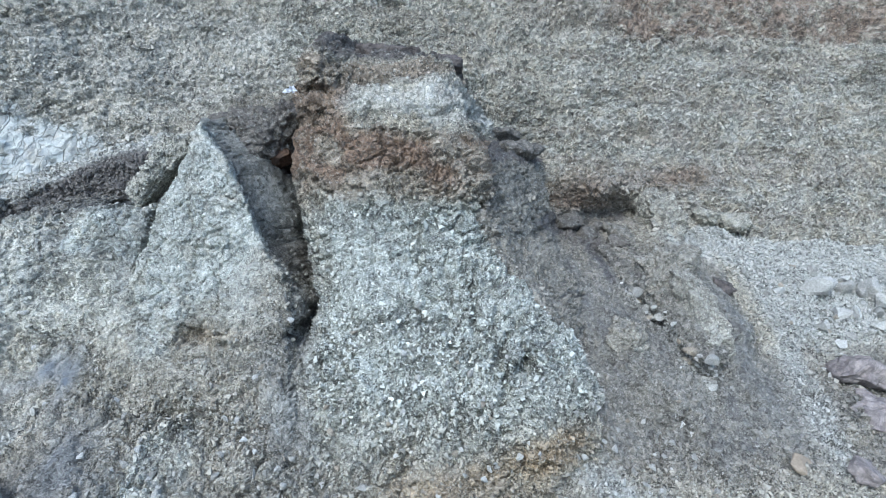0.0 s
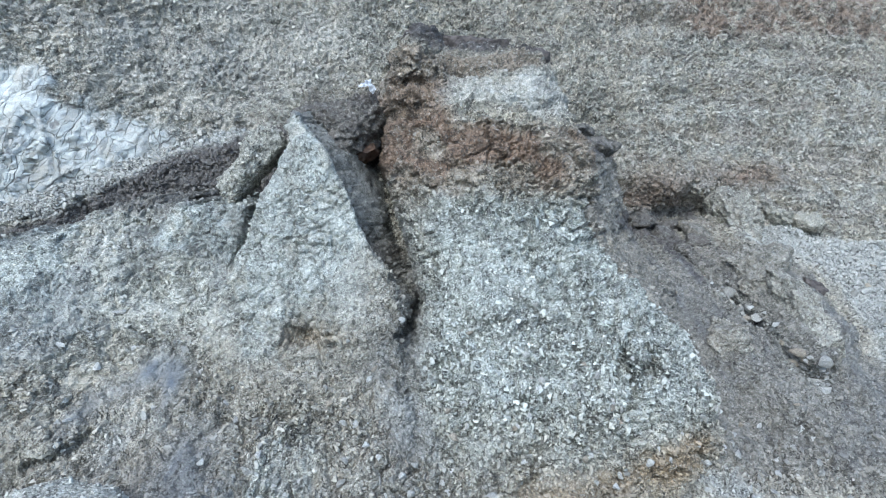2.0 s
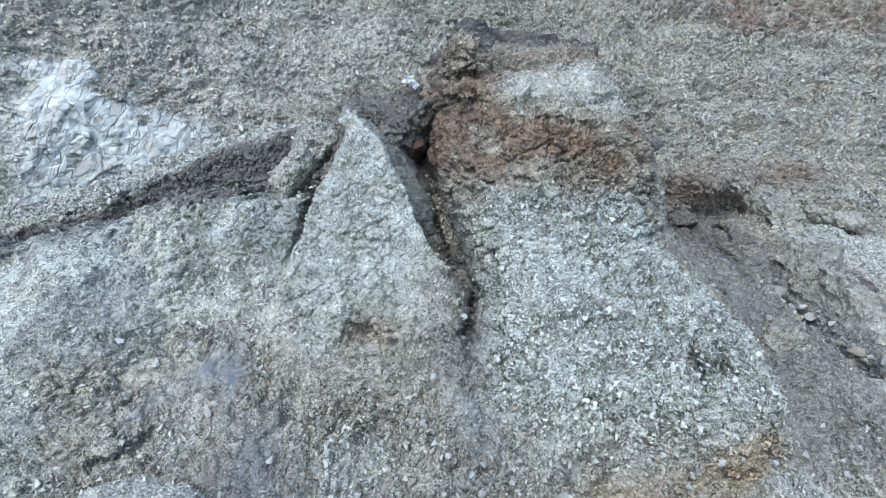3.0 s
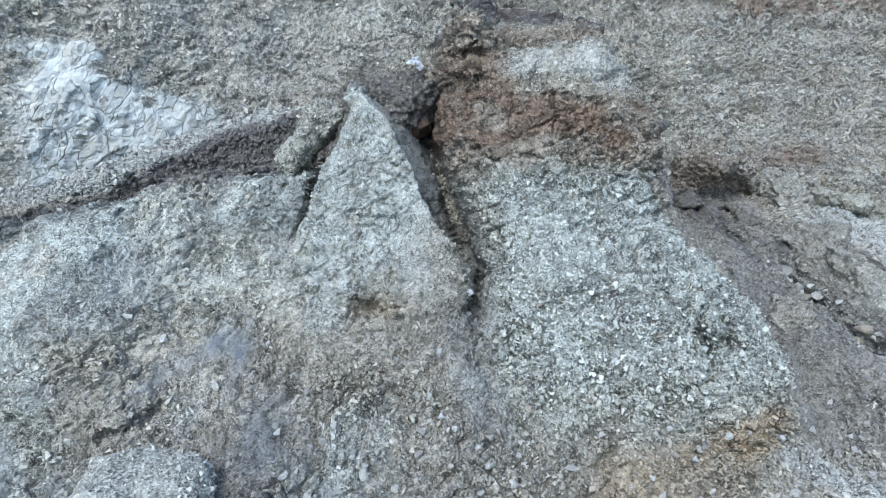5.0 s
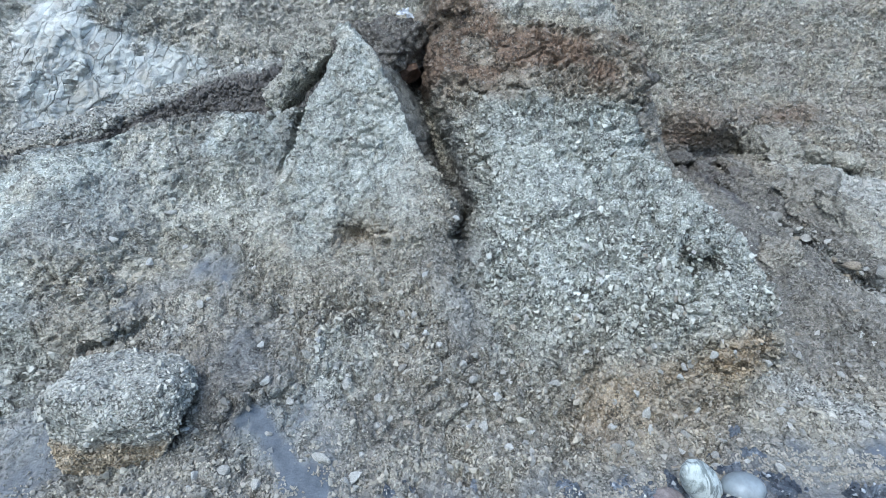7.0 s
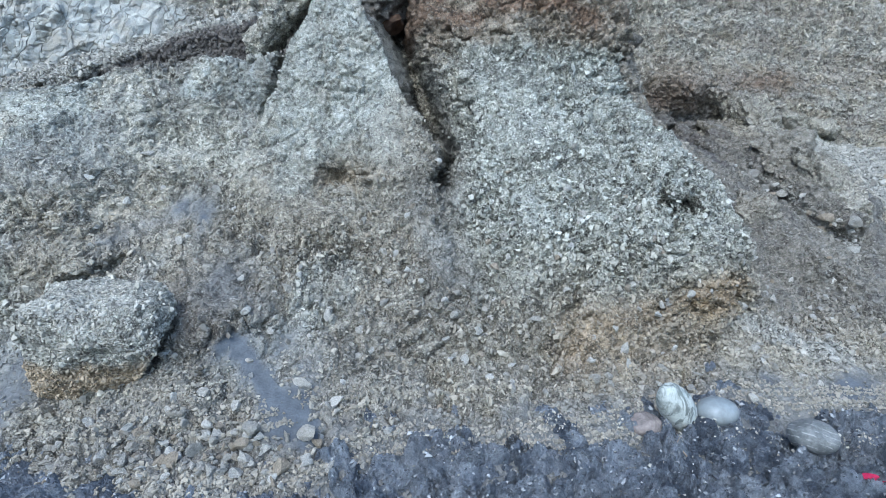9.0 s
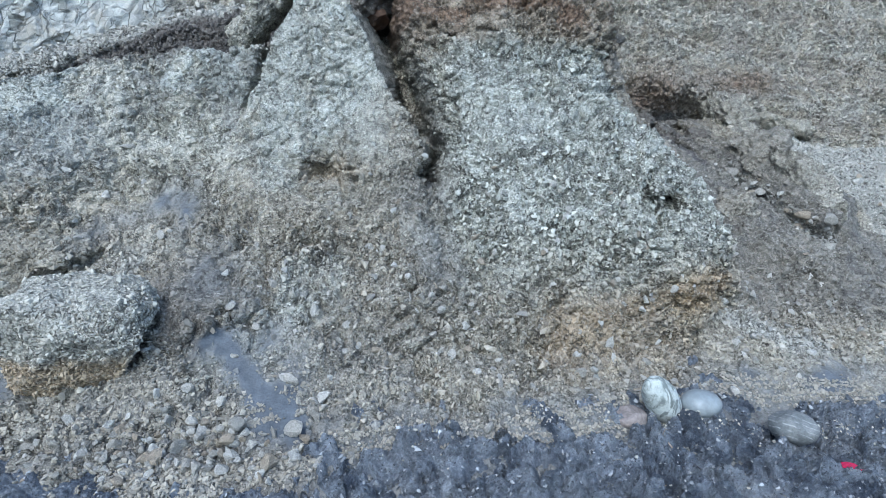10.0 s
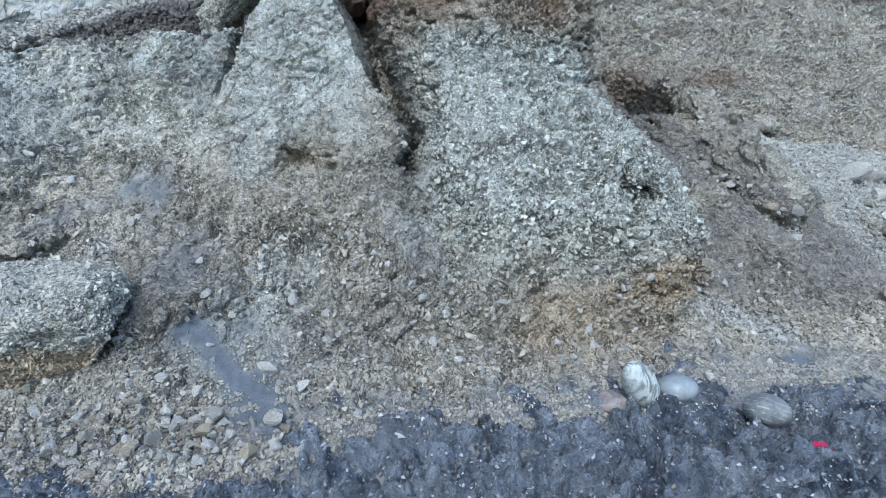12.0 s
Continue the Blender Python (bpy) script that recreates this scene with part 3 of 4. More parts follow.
    green = face * np.clip(body + 0.45 * upper * smooth(-2.0, -2.7, x + 0.35 * (z - 2.4)) + 0.5 * smooth(1.5, 2.4, z) * smooth(-1.7, -2.6, x), 0, 1) * (0.8 + 0.4 * grain) + 0.4 * wall * smooth(0.4, 0.6, grain) + 0.65 * face * smooth(-1.3, -2.3, xx) * smooth(0.0, 0.25, fbm(q * 0.9, 3, 44)) * smooth(0.2, 0.6, z)
    brown = brown + (0.15 + 0.3 * smooth(-3, 0, x)) * wall * smooth(0.1, 0.5, value_noise(np.stack([x * 0.4, z * 0, z * 3.6 + 0.3 * x], 1), 43)) * grain
    gravel = 0.6 * wall * smooth(-2.0, -4, x) * smooth(0.05, 0.4, value_noise(np.stack([x * 0.35, z * 0, z * 3.0 + 0.25 * x], 1), 47) + 0.3 * (grain - 0.5)) + peb * 0.9 * smooth(0.1, 0.3, z + w2 - np.interp(x, [-12, -7.4, -6.5, -5.65, -5, -4.2, -3.7], [2.4, 3.0, 3.17, 3.36, 3.38, 3.55, 3.6])) + stones  + 0.6 * wall * smooth(1.5, 3.5, x) * smooth(0.35, 0.6, grain)
    gravel = gravel + 0.7 * lef * bell(x, z, -4.62, 1.18, 0.25, 0.2) 
    soil = soil + 0.3 * (lef | spi) * (strip(xx, zz, -4.25, 1.0, -3.75, 0.6, 0.13) + 0.6 * bell(xx, zz, -5.7, 1.2, 0.6, 0.35))
    soil = soil + 0.4 * bell(x, z, -3.8, 0.1, 0.9, 0.35) * (0.4 + 0.8 * grain) * (sand < 0.5)
    soil, sand = soil * (1 - 0.8 * stones), sand * (1 - 0.85 * stones)
    soil = soil + 0.3 * (pil | fill | spi) * strip(xx, zz, -1.8, 2.3, -1.72, 0.9, 0.24) + 0.12 * spi
    soil = soil + 0.6 * scr * strip(xx, zz, 2.96, 2.22, 3.58, 1.22, 0.05)
    dust = 0.55 * face * smooth(-1.9, -2.4, xx) * smooth(1.3, 2.0, zz)
    soil = soil + 0.22 * dust * smooth(-4.2, -3.6, x)
    dust = dust + 0.6 * (lef | spi) * (strip(xx, zz, -4.25, 1.0, -3.75, 0.6, 0.13) + 0.9 * bell(xx, zz, -5.7, 1.2, 0.6, 0.35) + strip(xx, zz, -5.3, 1.62, -4.7, 1.42, 0.12)) + 0.08 * scr * (1 - stones) + 0.5 * rib + 0.2 * (pil | spi) * smooth(1.2, 3.2, z + 1.2 * (grain - 0.5))
    over = z - beach_height(x, y)
    sand = np.maximum(sand, smooth(0.16, 0.02, over + 0.5 * w2 - 0.06 * smooth(0.4, 0.7, grain)) * smooth(-3.3, -2.5, x) * (0.55 + 0.4 * grain))
    z1 = np.clip(np.stack([brown, white, soil, sand], 1), 0, 1)
    z2 = np.clip(np.stack([ochre, green, gravel, dust], 1), 0, 1)
    return z1, z2


def build_bank():
    xs = spread((-60, -12, 4), (-12, -9.5, 0.2), (-9.5, -6.2, 0.022), (-6.2, 4.6, 0.0145), (4.6, 9.6, 0.024), (9.6, 13, 0.2), (13, 62, 4))
    zs = spread((-1.0, -0.3, 0.05), (-0.3, 0.7, 0.009), (0.7, 5.9, 0.0145), (5.9, 8.2, 0.022), (8.2, 11, 0.2), (11, 18, 1.0))
    nu, nv = len(xs), len(zs)
    X, Z = (a.ravel() for a in np.meshgrid(xs, zs))
    Y, who = bank(X, Z)
    z1, z2 = zones_of(X, Z, who, Y)
    p = np.stack([X, Y, Z], 1)
    n = grid_normals(p, nu, nv)
    brown, white, soil, sand = z1.T
    calm = np.clip(np.maximum(np.maximum(sand, 0.75 * z2[:, 3]), 0.9 * white), 0, 1)
    even = 1 - 0.6 * (who == 2) * smooth(2.2, 2.6, Z)
    d = 0.10 * fbm(p * 1.3, 3, 51) * (1 - 0.5 * calm) * even
    d += (0.085 * even * fbm(p * 3.4, 4, 57) + 0.055 * fbm(p * 13, 4, 61)) * (1 - 0.75 * calm)
    e1, e2, er = cells(p * np.array([2.2, 2.2, 2.6]) + 0.5 * fbm(p * 4, 3, 63)[:, None], 8)
    d -= 0.085 * smooth(0.06, 0.0, e2 - e1) * smooth(9.5, 8.0, Y) * smooth(0.05, 0.35, fbm(p * 0.9, 2, 67)) * (1 - calm)
    firm = 1 - 0.45 * np.isin(who, (1, 2)) * smooth(0.5, 1.4, Z)
    steep = np.where(who == 0, 0.45, np.isin(who, (1, 2, 3, 6))) * (1 - calm)
    warp = 0.55 * fbm(p * 3.1, 3, 65)[:, None]
    b1, b2, br = cells(p * np.array([3.6, 3.6, 4.6]) + warp * np.array([1.0, 1.0, 0.6]), 9)
    d += steep * firm * 0.075 * (br - 0.5) * smooth(0.0, 0.25, b2 - b1)
    d -= steep * 0.10 * smooth(0.15, 0.03, b2 - b1) * smooth(-0.15, 0.2, fbm(p * 1.7, 2, 68))
    b1, b2, br = cells(p * np.array([8.0, 8.0, 9.5]) + 0.8 * fbm(p * 8, 3, 66)[:, None], 10)
    d -= steep * 0.06 * smooth(0.24, 0.05, b2 - b1) * smooth(-0.05, 0.3, fbm(p * 2.3, 2, 69)) * (br > 0.3)
    c1, c2, r = cells(p * 8, 3)
    d += (0.075 * (0.7 - c1) * (r > 0.6) - 0.05 * smooth(0.5, 0.2, c1) * (r < 0.14)) * (1 - calm) * firm
    c1, c2, r = cells(p * 19, 4)
    d += 0.048 * (0.7 - c1) * (0.1 + r) * (1 - calm) * even * (0.4 + 0.6 * firm)
    # ledges and the flutes that rain has washed into the face
    d += 0.05 * fbm(np.stack([X * 1.6 + 0.5 * Z, Y * 1.6, Z * 6.5], 1), 3, 58) * (1 - calm) * even
    flute = np.abs(fbm(np.stack([X * 2.6 + 0.5 * fbm(p * 1.4, 2, 55), Y * 0.5, Z * 0.7], 1), 4, 59))
    d -= 0.035 * smooth(0.09, 0.0, flute) * smooth(2.6, 1.6, Z) * smooth(-0.1, 0.3, fbm(p * 0.8, 2, 56)) * np.isin(who, (1, 2, 3, 4)) * (1 - calm)
    # blocky joints in the pale rock
    k1, k2, kr = cells(np.stack([p[:, 0] * 4.6 - 1.6 * p[:, 2], p[:, 1] * 2, p[:, 2] * 2.4 + 0.8 * p[:, 0]], 1) + 0.6 * fbm(p * 5, 3, 71)[:, None], 6)
    d += white * (who != 1) * (0.07 * (kr - 0.5) + 0.03 * fbm(p * 7, 3, 73))
    # bedding on the pillar's banded cap
    d += (0.05 + 0.10 * smooth(4.5, 4.7, Z)) * (who == 1) * smooth(3.4, 3.8, Z) * fbm(np.stack([X * 1.5, Y * 1.5, Z * 7 + 0.8 * X + 2.0 * fbm(p * 1.3, 2, 83)], 1), 3, 81)
    core = smooth(-12, -9.5, X) * smooth(13, 9.7, X) * smooth(11, 8.2, Z)
    p = p + n * (d * core)[:, None]
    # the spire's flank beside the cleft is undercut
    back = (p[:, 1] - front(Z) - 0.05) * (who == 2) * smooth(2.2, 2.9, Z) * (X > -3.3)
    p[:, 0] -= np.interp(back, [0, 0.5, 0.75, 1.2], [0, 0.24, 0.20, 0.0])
    # deeper in, the soil tone also stands in for the cleft's shade
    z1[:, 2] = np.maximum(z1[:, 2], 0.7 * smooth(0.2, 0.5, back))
    n = grid_normals(p, nu, nv)
    return p, n, who, z1, z2, nu, nv


P, N, WHO, Z1, Z2, NU, NV = build_bank()
FACES = grid_faces(NU, NV)
FACE_WHO = WHO[FACES[:, 0]]


def bank_piece(name, kinds, label, category, kind=""):
    f = FACES[np.isin(FACE_WHO, kinds)]
    used, back = np.unique(f, return_inverse=True)
    ob = mesh_object(name, P[used], back.reshape(f.shape), CLIFF, {"zone_a": Z1[used], "zone_b": Z2[used]})
    return tagged(ob, label, category, kind=kind)


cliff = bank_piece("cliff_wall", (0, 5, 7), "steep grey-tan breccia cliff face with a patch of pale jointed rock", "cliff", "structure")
pillar = new("rock_pillar")
pillar.location = (-0.3, 6.0, 0.0)
tagged(pillar, "broad pale breccia pillar with a brown band and grey cap", "rock pillar")
PILLAR_HEIGHT = P[FACES[:, 0], 2]
for piece, low, high, text in (("body", -9, 3.72, "pale blue-grey breccia face"), ("band", 3.72, 4.62, "rust-brown earthy band"), ("cap", 4.62, 99, "light grey cap of cemented gravel")):
    f = FACES[(FACE_WHO == 1) & (PILLAR_HEIGHT >= low) & (PILLAR_HEIGHT < high)]
    used, back = np.unique(f, return_inverse=True)
    ob = mesh_object(piece, P[used], back.reshape(f.shape), CLIFF, {"zone_a": Z1[used], "zone_b": Z2[used]})
    ob.parent = pillar
    ob.matrix_parent_inverse = Matrix.Translation((0.3, -6.0, 0.0))
    tagged(ob, text)
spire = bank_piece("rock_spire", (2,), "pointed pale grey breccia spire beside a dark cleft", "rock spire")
left_bank = bank_piece("eroded_bank", (3,), "eroded gravelly bank with sandy runnels above the beach", "bank", "structure")
scree = bank_piece("scree_slope", (4, 6), "loose grey gravel scree running down to the beach", "scree", "structure")


def build_beach():
    xs = spread((-400, -30, 40), (-30, -7, 2), (-7, -5.2, 0.1), (-5.2, 4.2, 0.0155), (4.2, 8, 0.1), (8, 30, 2), (30, 440, 40))
    ys = spread((-400, -20, 40), (-20, 1, 1), (1, 2.7, 0.1), (2.7, 5.6, 0.0155), (5.6, 9, 0.1), (9, 40, 4), (40, 440, 40))
    nu, nv = len(xs), len(ys)
    X, Y = (a.ravel() for a in np.meshgrid(xs, ys))
    Z = beach_height(X, Y)
    q = np.stack([X, Y, Z * 0], 1)
    core = smooth(-12, -6, X) * smooth(12, 6, X) * smooth(2.3, 2.8, Y)
    d = 0.06 * fbm(q * 1.5, 3, 91) + 0.09 * fbm(q * 4.0 + 0.6 * fbm(q * 2, 2, 95)[:, None], 4, 93)
    ridge = 1 - np.abs(fbm(np.stack([X * 1.6 + 1.8 * Y, Y * 2.2 - X * 1.2, X * 0], 1), 3, 99)) * 2.5
    d += 0.07 * ridge * smooth(-3.0, -1, X) + 0.07 * fbm(q * 13, 4, 97) + 0.03 * np.abs(fbm(q * 30, 3, 98))
    c1, c2, cr = cells(q * np.array([5.0, 8.0, 1.0]) + 0.5 * fbm(q * 5, 3, 85)[:, None], 12)
    d += 0.075 * (0.55 - c1) * cr * smooth(-0.25, 0.25, fbm(q * 1.2, 2, 87))
    c1, c2, cr = cells(q * 17 + 0.4 * fbm(q * 9, 2, 86)[:, None], 13)
    d += 0.045 * (0.6 - c1) * cr
    d -= 0.06 * smooth(0.10, 0.0, np.abs(fbm(np.stack([X * 5 + 3 * Y, Y * 8 - 2 * X, X * 0], 1), 3, 96))) * smooth(-0.1, 0.3, fbm(q * 1.1, 2, 94))
    # trodden hollows with crumbling rims, and drag marks
    t1, t2, tr = cells(q * np.array([2.6, 3.6, 1.0]) + 0.7 * fbm(q * 2.6, 3, 88)[:, None], 15)
    d += (0.15 * smooth(0.0, 0.5, t1) * tr - 0.06 * smooth(0.16, 0.02, t2 - t1) - 0.05) * smooth(-3.6, -2.4, X)
    drag = np.abs(fbm(np.stack([X * 2.4 + 2.2 * Y, Y * 5.5 - X * 2.0, X * 0], 1), 4, 89))
    d -= 0.11 * smooth(0.16, 0.0, drag) * smooth(-1.6, -0.6, X)
    d -= 0.05 * smooth(0.06, 0.0, np.abs(Y - 4.22 - 0.05 * np.sin(X * 5))) * smooth(-1.75, -1.6, X) * smooth(-0.7, -0.9, X)
    Z = Z + (d - 0.03) * core
    ob = mesh_object("beach", np.stack([X, Y, Z], 1), grid_faces(nu, nv), BEACH)
    return tagged(ob, "dark blue-grey trampled beach sand with scattered pebbles", "sand", kind="structure"), xs, ys, Z.reshape(nv, nu)


beach, BX, BY, BZ = build_beach()


def beach_at(x, y):
    return BZ[np.searchsorted(BY, y), np.searchsorted(BX, x)]


# ---- loose stones: a few shapes, strewn over the bank and the beach


def hull(seed, flat):
    """An angular stone of unit size: a convex hull of a few points."""
    rng = np.random.default_rng(seed)
    v = rng.normal(size=(9, 3))
    v /= np.linalg.norm(v, axis=1, keepdims=True)
    v *= rng.uniform(0.8, 1.15, (9, 1))
    v *= np.array([1.0, rng.uniform(0.6, 0.9), flat])
    bm = bmesh.new()
    for p in v:
        bm.verts.new(p)
    bmesh.ops.convex_hull(bm, input=bm.verts)
    bmesh.ops.triangulate(bm, faces=bm.faces)
    loose = [w for w in bm.verts if not w.link_faces]
    bmesh.ops.delete(bm, geom=loose, context="VERTS")
    bm.verts.index_update()
    out = np.array([w.co[:] for w in bm.verts]), np.array([[w.index for w in f.verts] for f in bm.faces])
    bm.free()
    return out


HULLS = [hull(100 + k, 0.55 + 0.03 * k) for k in range(12)]


def turns(rng, n, normal, lie):
    """Turns (n, 3, 3) whose third axis is near the normal."""
    c = normal + rng.normal(size=(n, 3)) * lie
    c /= np.linalg.norm(c, axis=1, keepdims=True)
    a = np.cross(c, rng.normal(size=(n, 3)))
    a /= np.linalg.norm(a, axis=1, keepdims=True)
    return np.stack([a, np.cross(c, a), c], 2)


def strew(name, where, normal, size, zones, seed, lie=0.6, sunk=0.05, material=None):
    """Many stones in one mesh."""
    rng = np.random.default_rng(seed)
    n = len(where)
    R = turns(rng, n, normal, lie)
    kind = rng.integers(0, len(HULLS), n)
    vs, fs, zs1, zs2, at = [], [], [], [], 0
    for k, (v, f) in enumerate(HULLS):
        m = np.where(kind == k)[0]
        w = np.einsum("nij,vj->nvi", R[m], v) * size[m, None, None] + (where[m] - normal[m] * size[m, None] * sunk)[:, None, :]
        vs.append(w.reshape(-1, 3))
        fs.append((f[None] + (np.arange(len(m)) * len(v))[:, None, None]).reshape(-1, 3) + at)
        at += len(m) * len(v)
        if zones:
            zs1.append(np.repeat(zones[0][m], len(v), 0))
            zs2.append(np.repeat(zones[1][m], len(v), 0))
    z = {"zone_a": np.concatenate(zs1), "zone_b": np.concatenate(zs2)} if zones else None
    return mesh_object(name, np.concatenate(vs), np.concatenate(fs), material or CLAST, z, flat=True)


def strewn_bank():
    rng = np.random.default_rng(7)
    q = P.reshape(NV, NU, 3)
    area = np.linalg.norm(np.cross(np.gradient(q, axis=1), np.gradient(q, axis=0)), axis=2).ravel()
    x, y, z = P.T
    calm = np.clip(np.maximum(Z1[:, 3], np.where(WHO == 1, 0.3, 1.0) * Z1[:, 1]), 0, 1)
    weight = np.minimum(area, 0.004) * (1 - 0.93 * calm) * (1 - 0.6 * Z1[:, 2]) * (1 - 0.5 * Z1[:, 0])
    weight *= (x > -9) * (x < 9.4) * (z < 8.1) * (z > beach_height(x, y) - 0.03)
    near = smooth(11, 5.0, y)
    weight *= 0.5 + 1.2 * near + 0.9 * Z2[:, 2] + 0.6 * smooth(-2.3, -1.3, x) * smooth(1.9, 1.5, x) * smooth(2.6, 1.6, z)
    weight *= 1 - 0.95 * np.clip(strip(x, z, 0.78, 2.05, 0.70, 1.75, 0.07) + bell(x, z, 0.95, 1.76, 0.12, 0.12) + strip(x, z, 0.72, 1.7, 0.66, 1.1, 0.06), 0, 1)
    weight *= 1 - 0.85 * Z2[:, 3]
    weight *= 1 + 1.6 * (WHO == 4) * (1 - Z1[:, 3])
    weight *= 1 + 2.2 * np.isin(WHO, (3, 7)) * (x < -3.9) * smooth(0.2, 0.6, Z1[:, 2]) * smooth(2.4, 2.9, z)
    weight *= 1 - 0.6 * np.isin(WHO, (1, 2)) * smooth(0.9, 3.0, z)
    weight *= 0.6 + 0.8 * (0.5 + 0.5 * fbm(P * 1.1, 3, 111))
    pick = rng.choice(len(P), 95000, p=weight / weight.sum())
    a, b = rng.uniform(0, 1, (2, len(pick), 1))
    pick = np.clip(pick, 0, len(P) - NU - 2)
    where = P[pick] + a * (P[pick + 1] - P[pick]) + b * (P[pick + NU] - P[pick])
    low = smooth(1.9, 0.5, where[:, 2])
    size = 0.0150 * rng.uniform(0.02, 1, len(pick)) ** (-0.37 - 0.12 * low) * (1 + 0.35 * smooth(7, 11, where[:, 1]) - 0.22 * Z2[pick, 2] * (WHO[pick] == 4) + 0.3 * (WHO[pick] == 7))
    size = np.minimum(size, 0.06 + 0.03 * low) * (1 - 0.22 * low)
    return pick, where, size


PICK, WHERE, SIZE = strewn_bank()
BIG = np.argsort(-SIZE * smooth(9.0, 6.0, WHERE[:, 1]) * (WHERE[:, 0] > -5.5) * (WHERE[:, 0] < 3.2) * (WHERE[:, 2] < 3.0))[:290]
rest = np.setdiff1d(np.arange(len(PICK)), BIG)
tagged(strew("gravel", WHERE[rest], N[PICK[rest]], SIZE[rest], (Z1[PICK[rest]], Z2[PICK[rest]]), 11, 0.9, 0.12), "angular grey and tan stone chips bedded in the bank", "gravel", kind="stuff")


def pebble_material():
    g = Graph("pale_pebble", 0.85)
    r = g.node("ShaderNodeObjectInfo").outputs["Random"]
    c = g.mix((0.27, 0.265, 0.245), (0.48, 0.48, 0.455), r)
    c = g.mix(c, (0.30, 0.265, 0.215), g.math("GREATER_THAN", g.math("FRACT", g.math("MULTIPLY", r, 13.7)), 0.8))
    c = g.mix(c, g.range(g.noise(7, 6, 0.7), 0.25, 0.75, 0.5, 1.4), 1.0, "MULTIPLY")
    return g.done(c, g.bump(g.noise(14, 6, 0.7), 0.05, 0.7))


PEBBLE = pebble_material()


def stone_mesh(k):
    """A stone of some wear: a ball cut by planes, with soft edges left between."""
    r = np.random.default_rng(300 + k)
    bm = bmesh.new()
    bmesh.ops.create_icosphere(bm, subdivisions=2, radius=1.0)
    for _ in range(9):
        n = Vector(r.normal(size=3)).normalized()
        h = r.uniform(0.30, 0.62)
        for w in bm.verts:
            w.co -= n * max(0.0, w.co.dot(n) - h)
    for w in bm.verts:
        w.co = Vector((w.co.x * 1.3, w.co.y * (0.85 + 0.03 * k), w.co.z * (0.75 + 0.04 * k)))
    bmesh.ops.remove_doubles(bm, verts=bm.verts, dist=0.02)
    bmesh.ops.dissolve_limit(bm, angle_limit=radians(6), verts=bm.verts, edges=bm.edges)
    me = bpy.data.meshes.new("stone")
    bm.to_mesh(me)
    bm.free()
    me.materials.append(PEBBLE)
    return me


STONES = [stone_mesh(k) for k in range(12)]
PARENT = {0: cliff, 5: cliff, 7: cliff, 1: pillar, 2: spire, 3: left_bank, 4: scree, 6: scree}


def set_stone(name, at, size, turn, k, parent=None, stretch=(1, 1, 1)):
    ob = new(name, STONES[k])
    ob.matrix_world = Matrix.Translation(at) @ turn.to_4x4() @ Matrix.Diagonal((*(0.78 * size * s for s in stretch), 1))
    if parent:
        ob.parent = parent
        ob.matrix_parent_inverse = Matrix.Translation(parent.location).inverted()
    return ob


def big_pebbles():
    rng = np.random.default_rng(5)
    R = turns(rng, len(BIG), N[PICK[BIG]], 1.5)
    for i, b in enumerate(BIG):
        n = N[PICK[b]]
        set_stone("pebble", WHERE[b] - n * SIZE[b] * 0.05, SIZE[b] * 1.0, Matrix(R[i].tolist()), int(rng.integers(12)), PARENT[int(WHO[PICK[b]])])


big_pebbles()


def bank_at(x, z):
    """The point of the bank's face at that place and height."""
    xs, zs = P[:NU, 0], P[::NU, 2]
    d = np.abs(P[:, 0] - x) + np.abs(P[:, 2] - z)
    return P[int(d.argmin())]


# ---- larger rocks, each a thing of its own


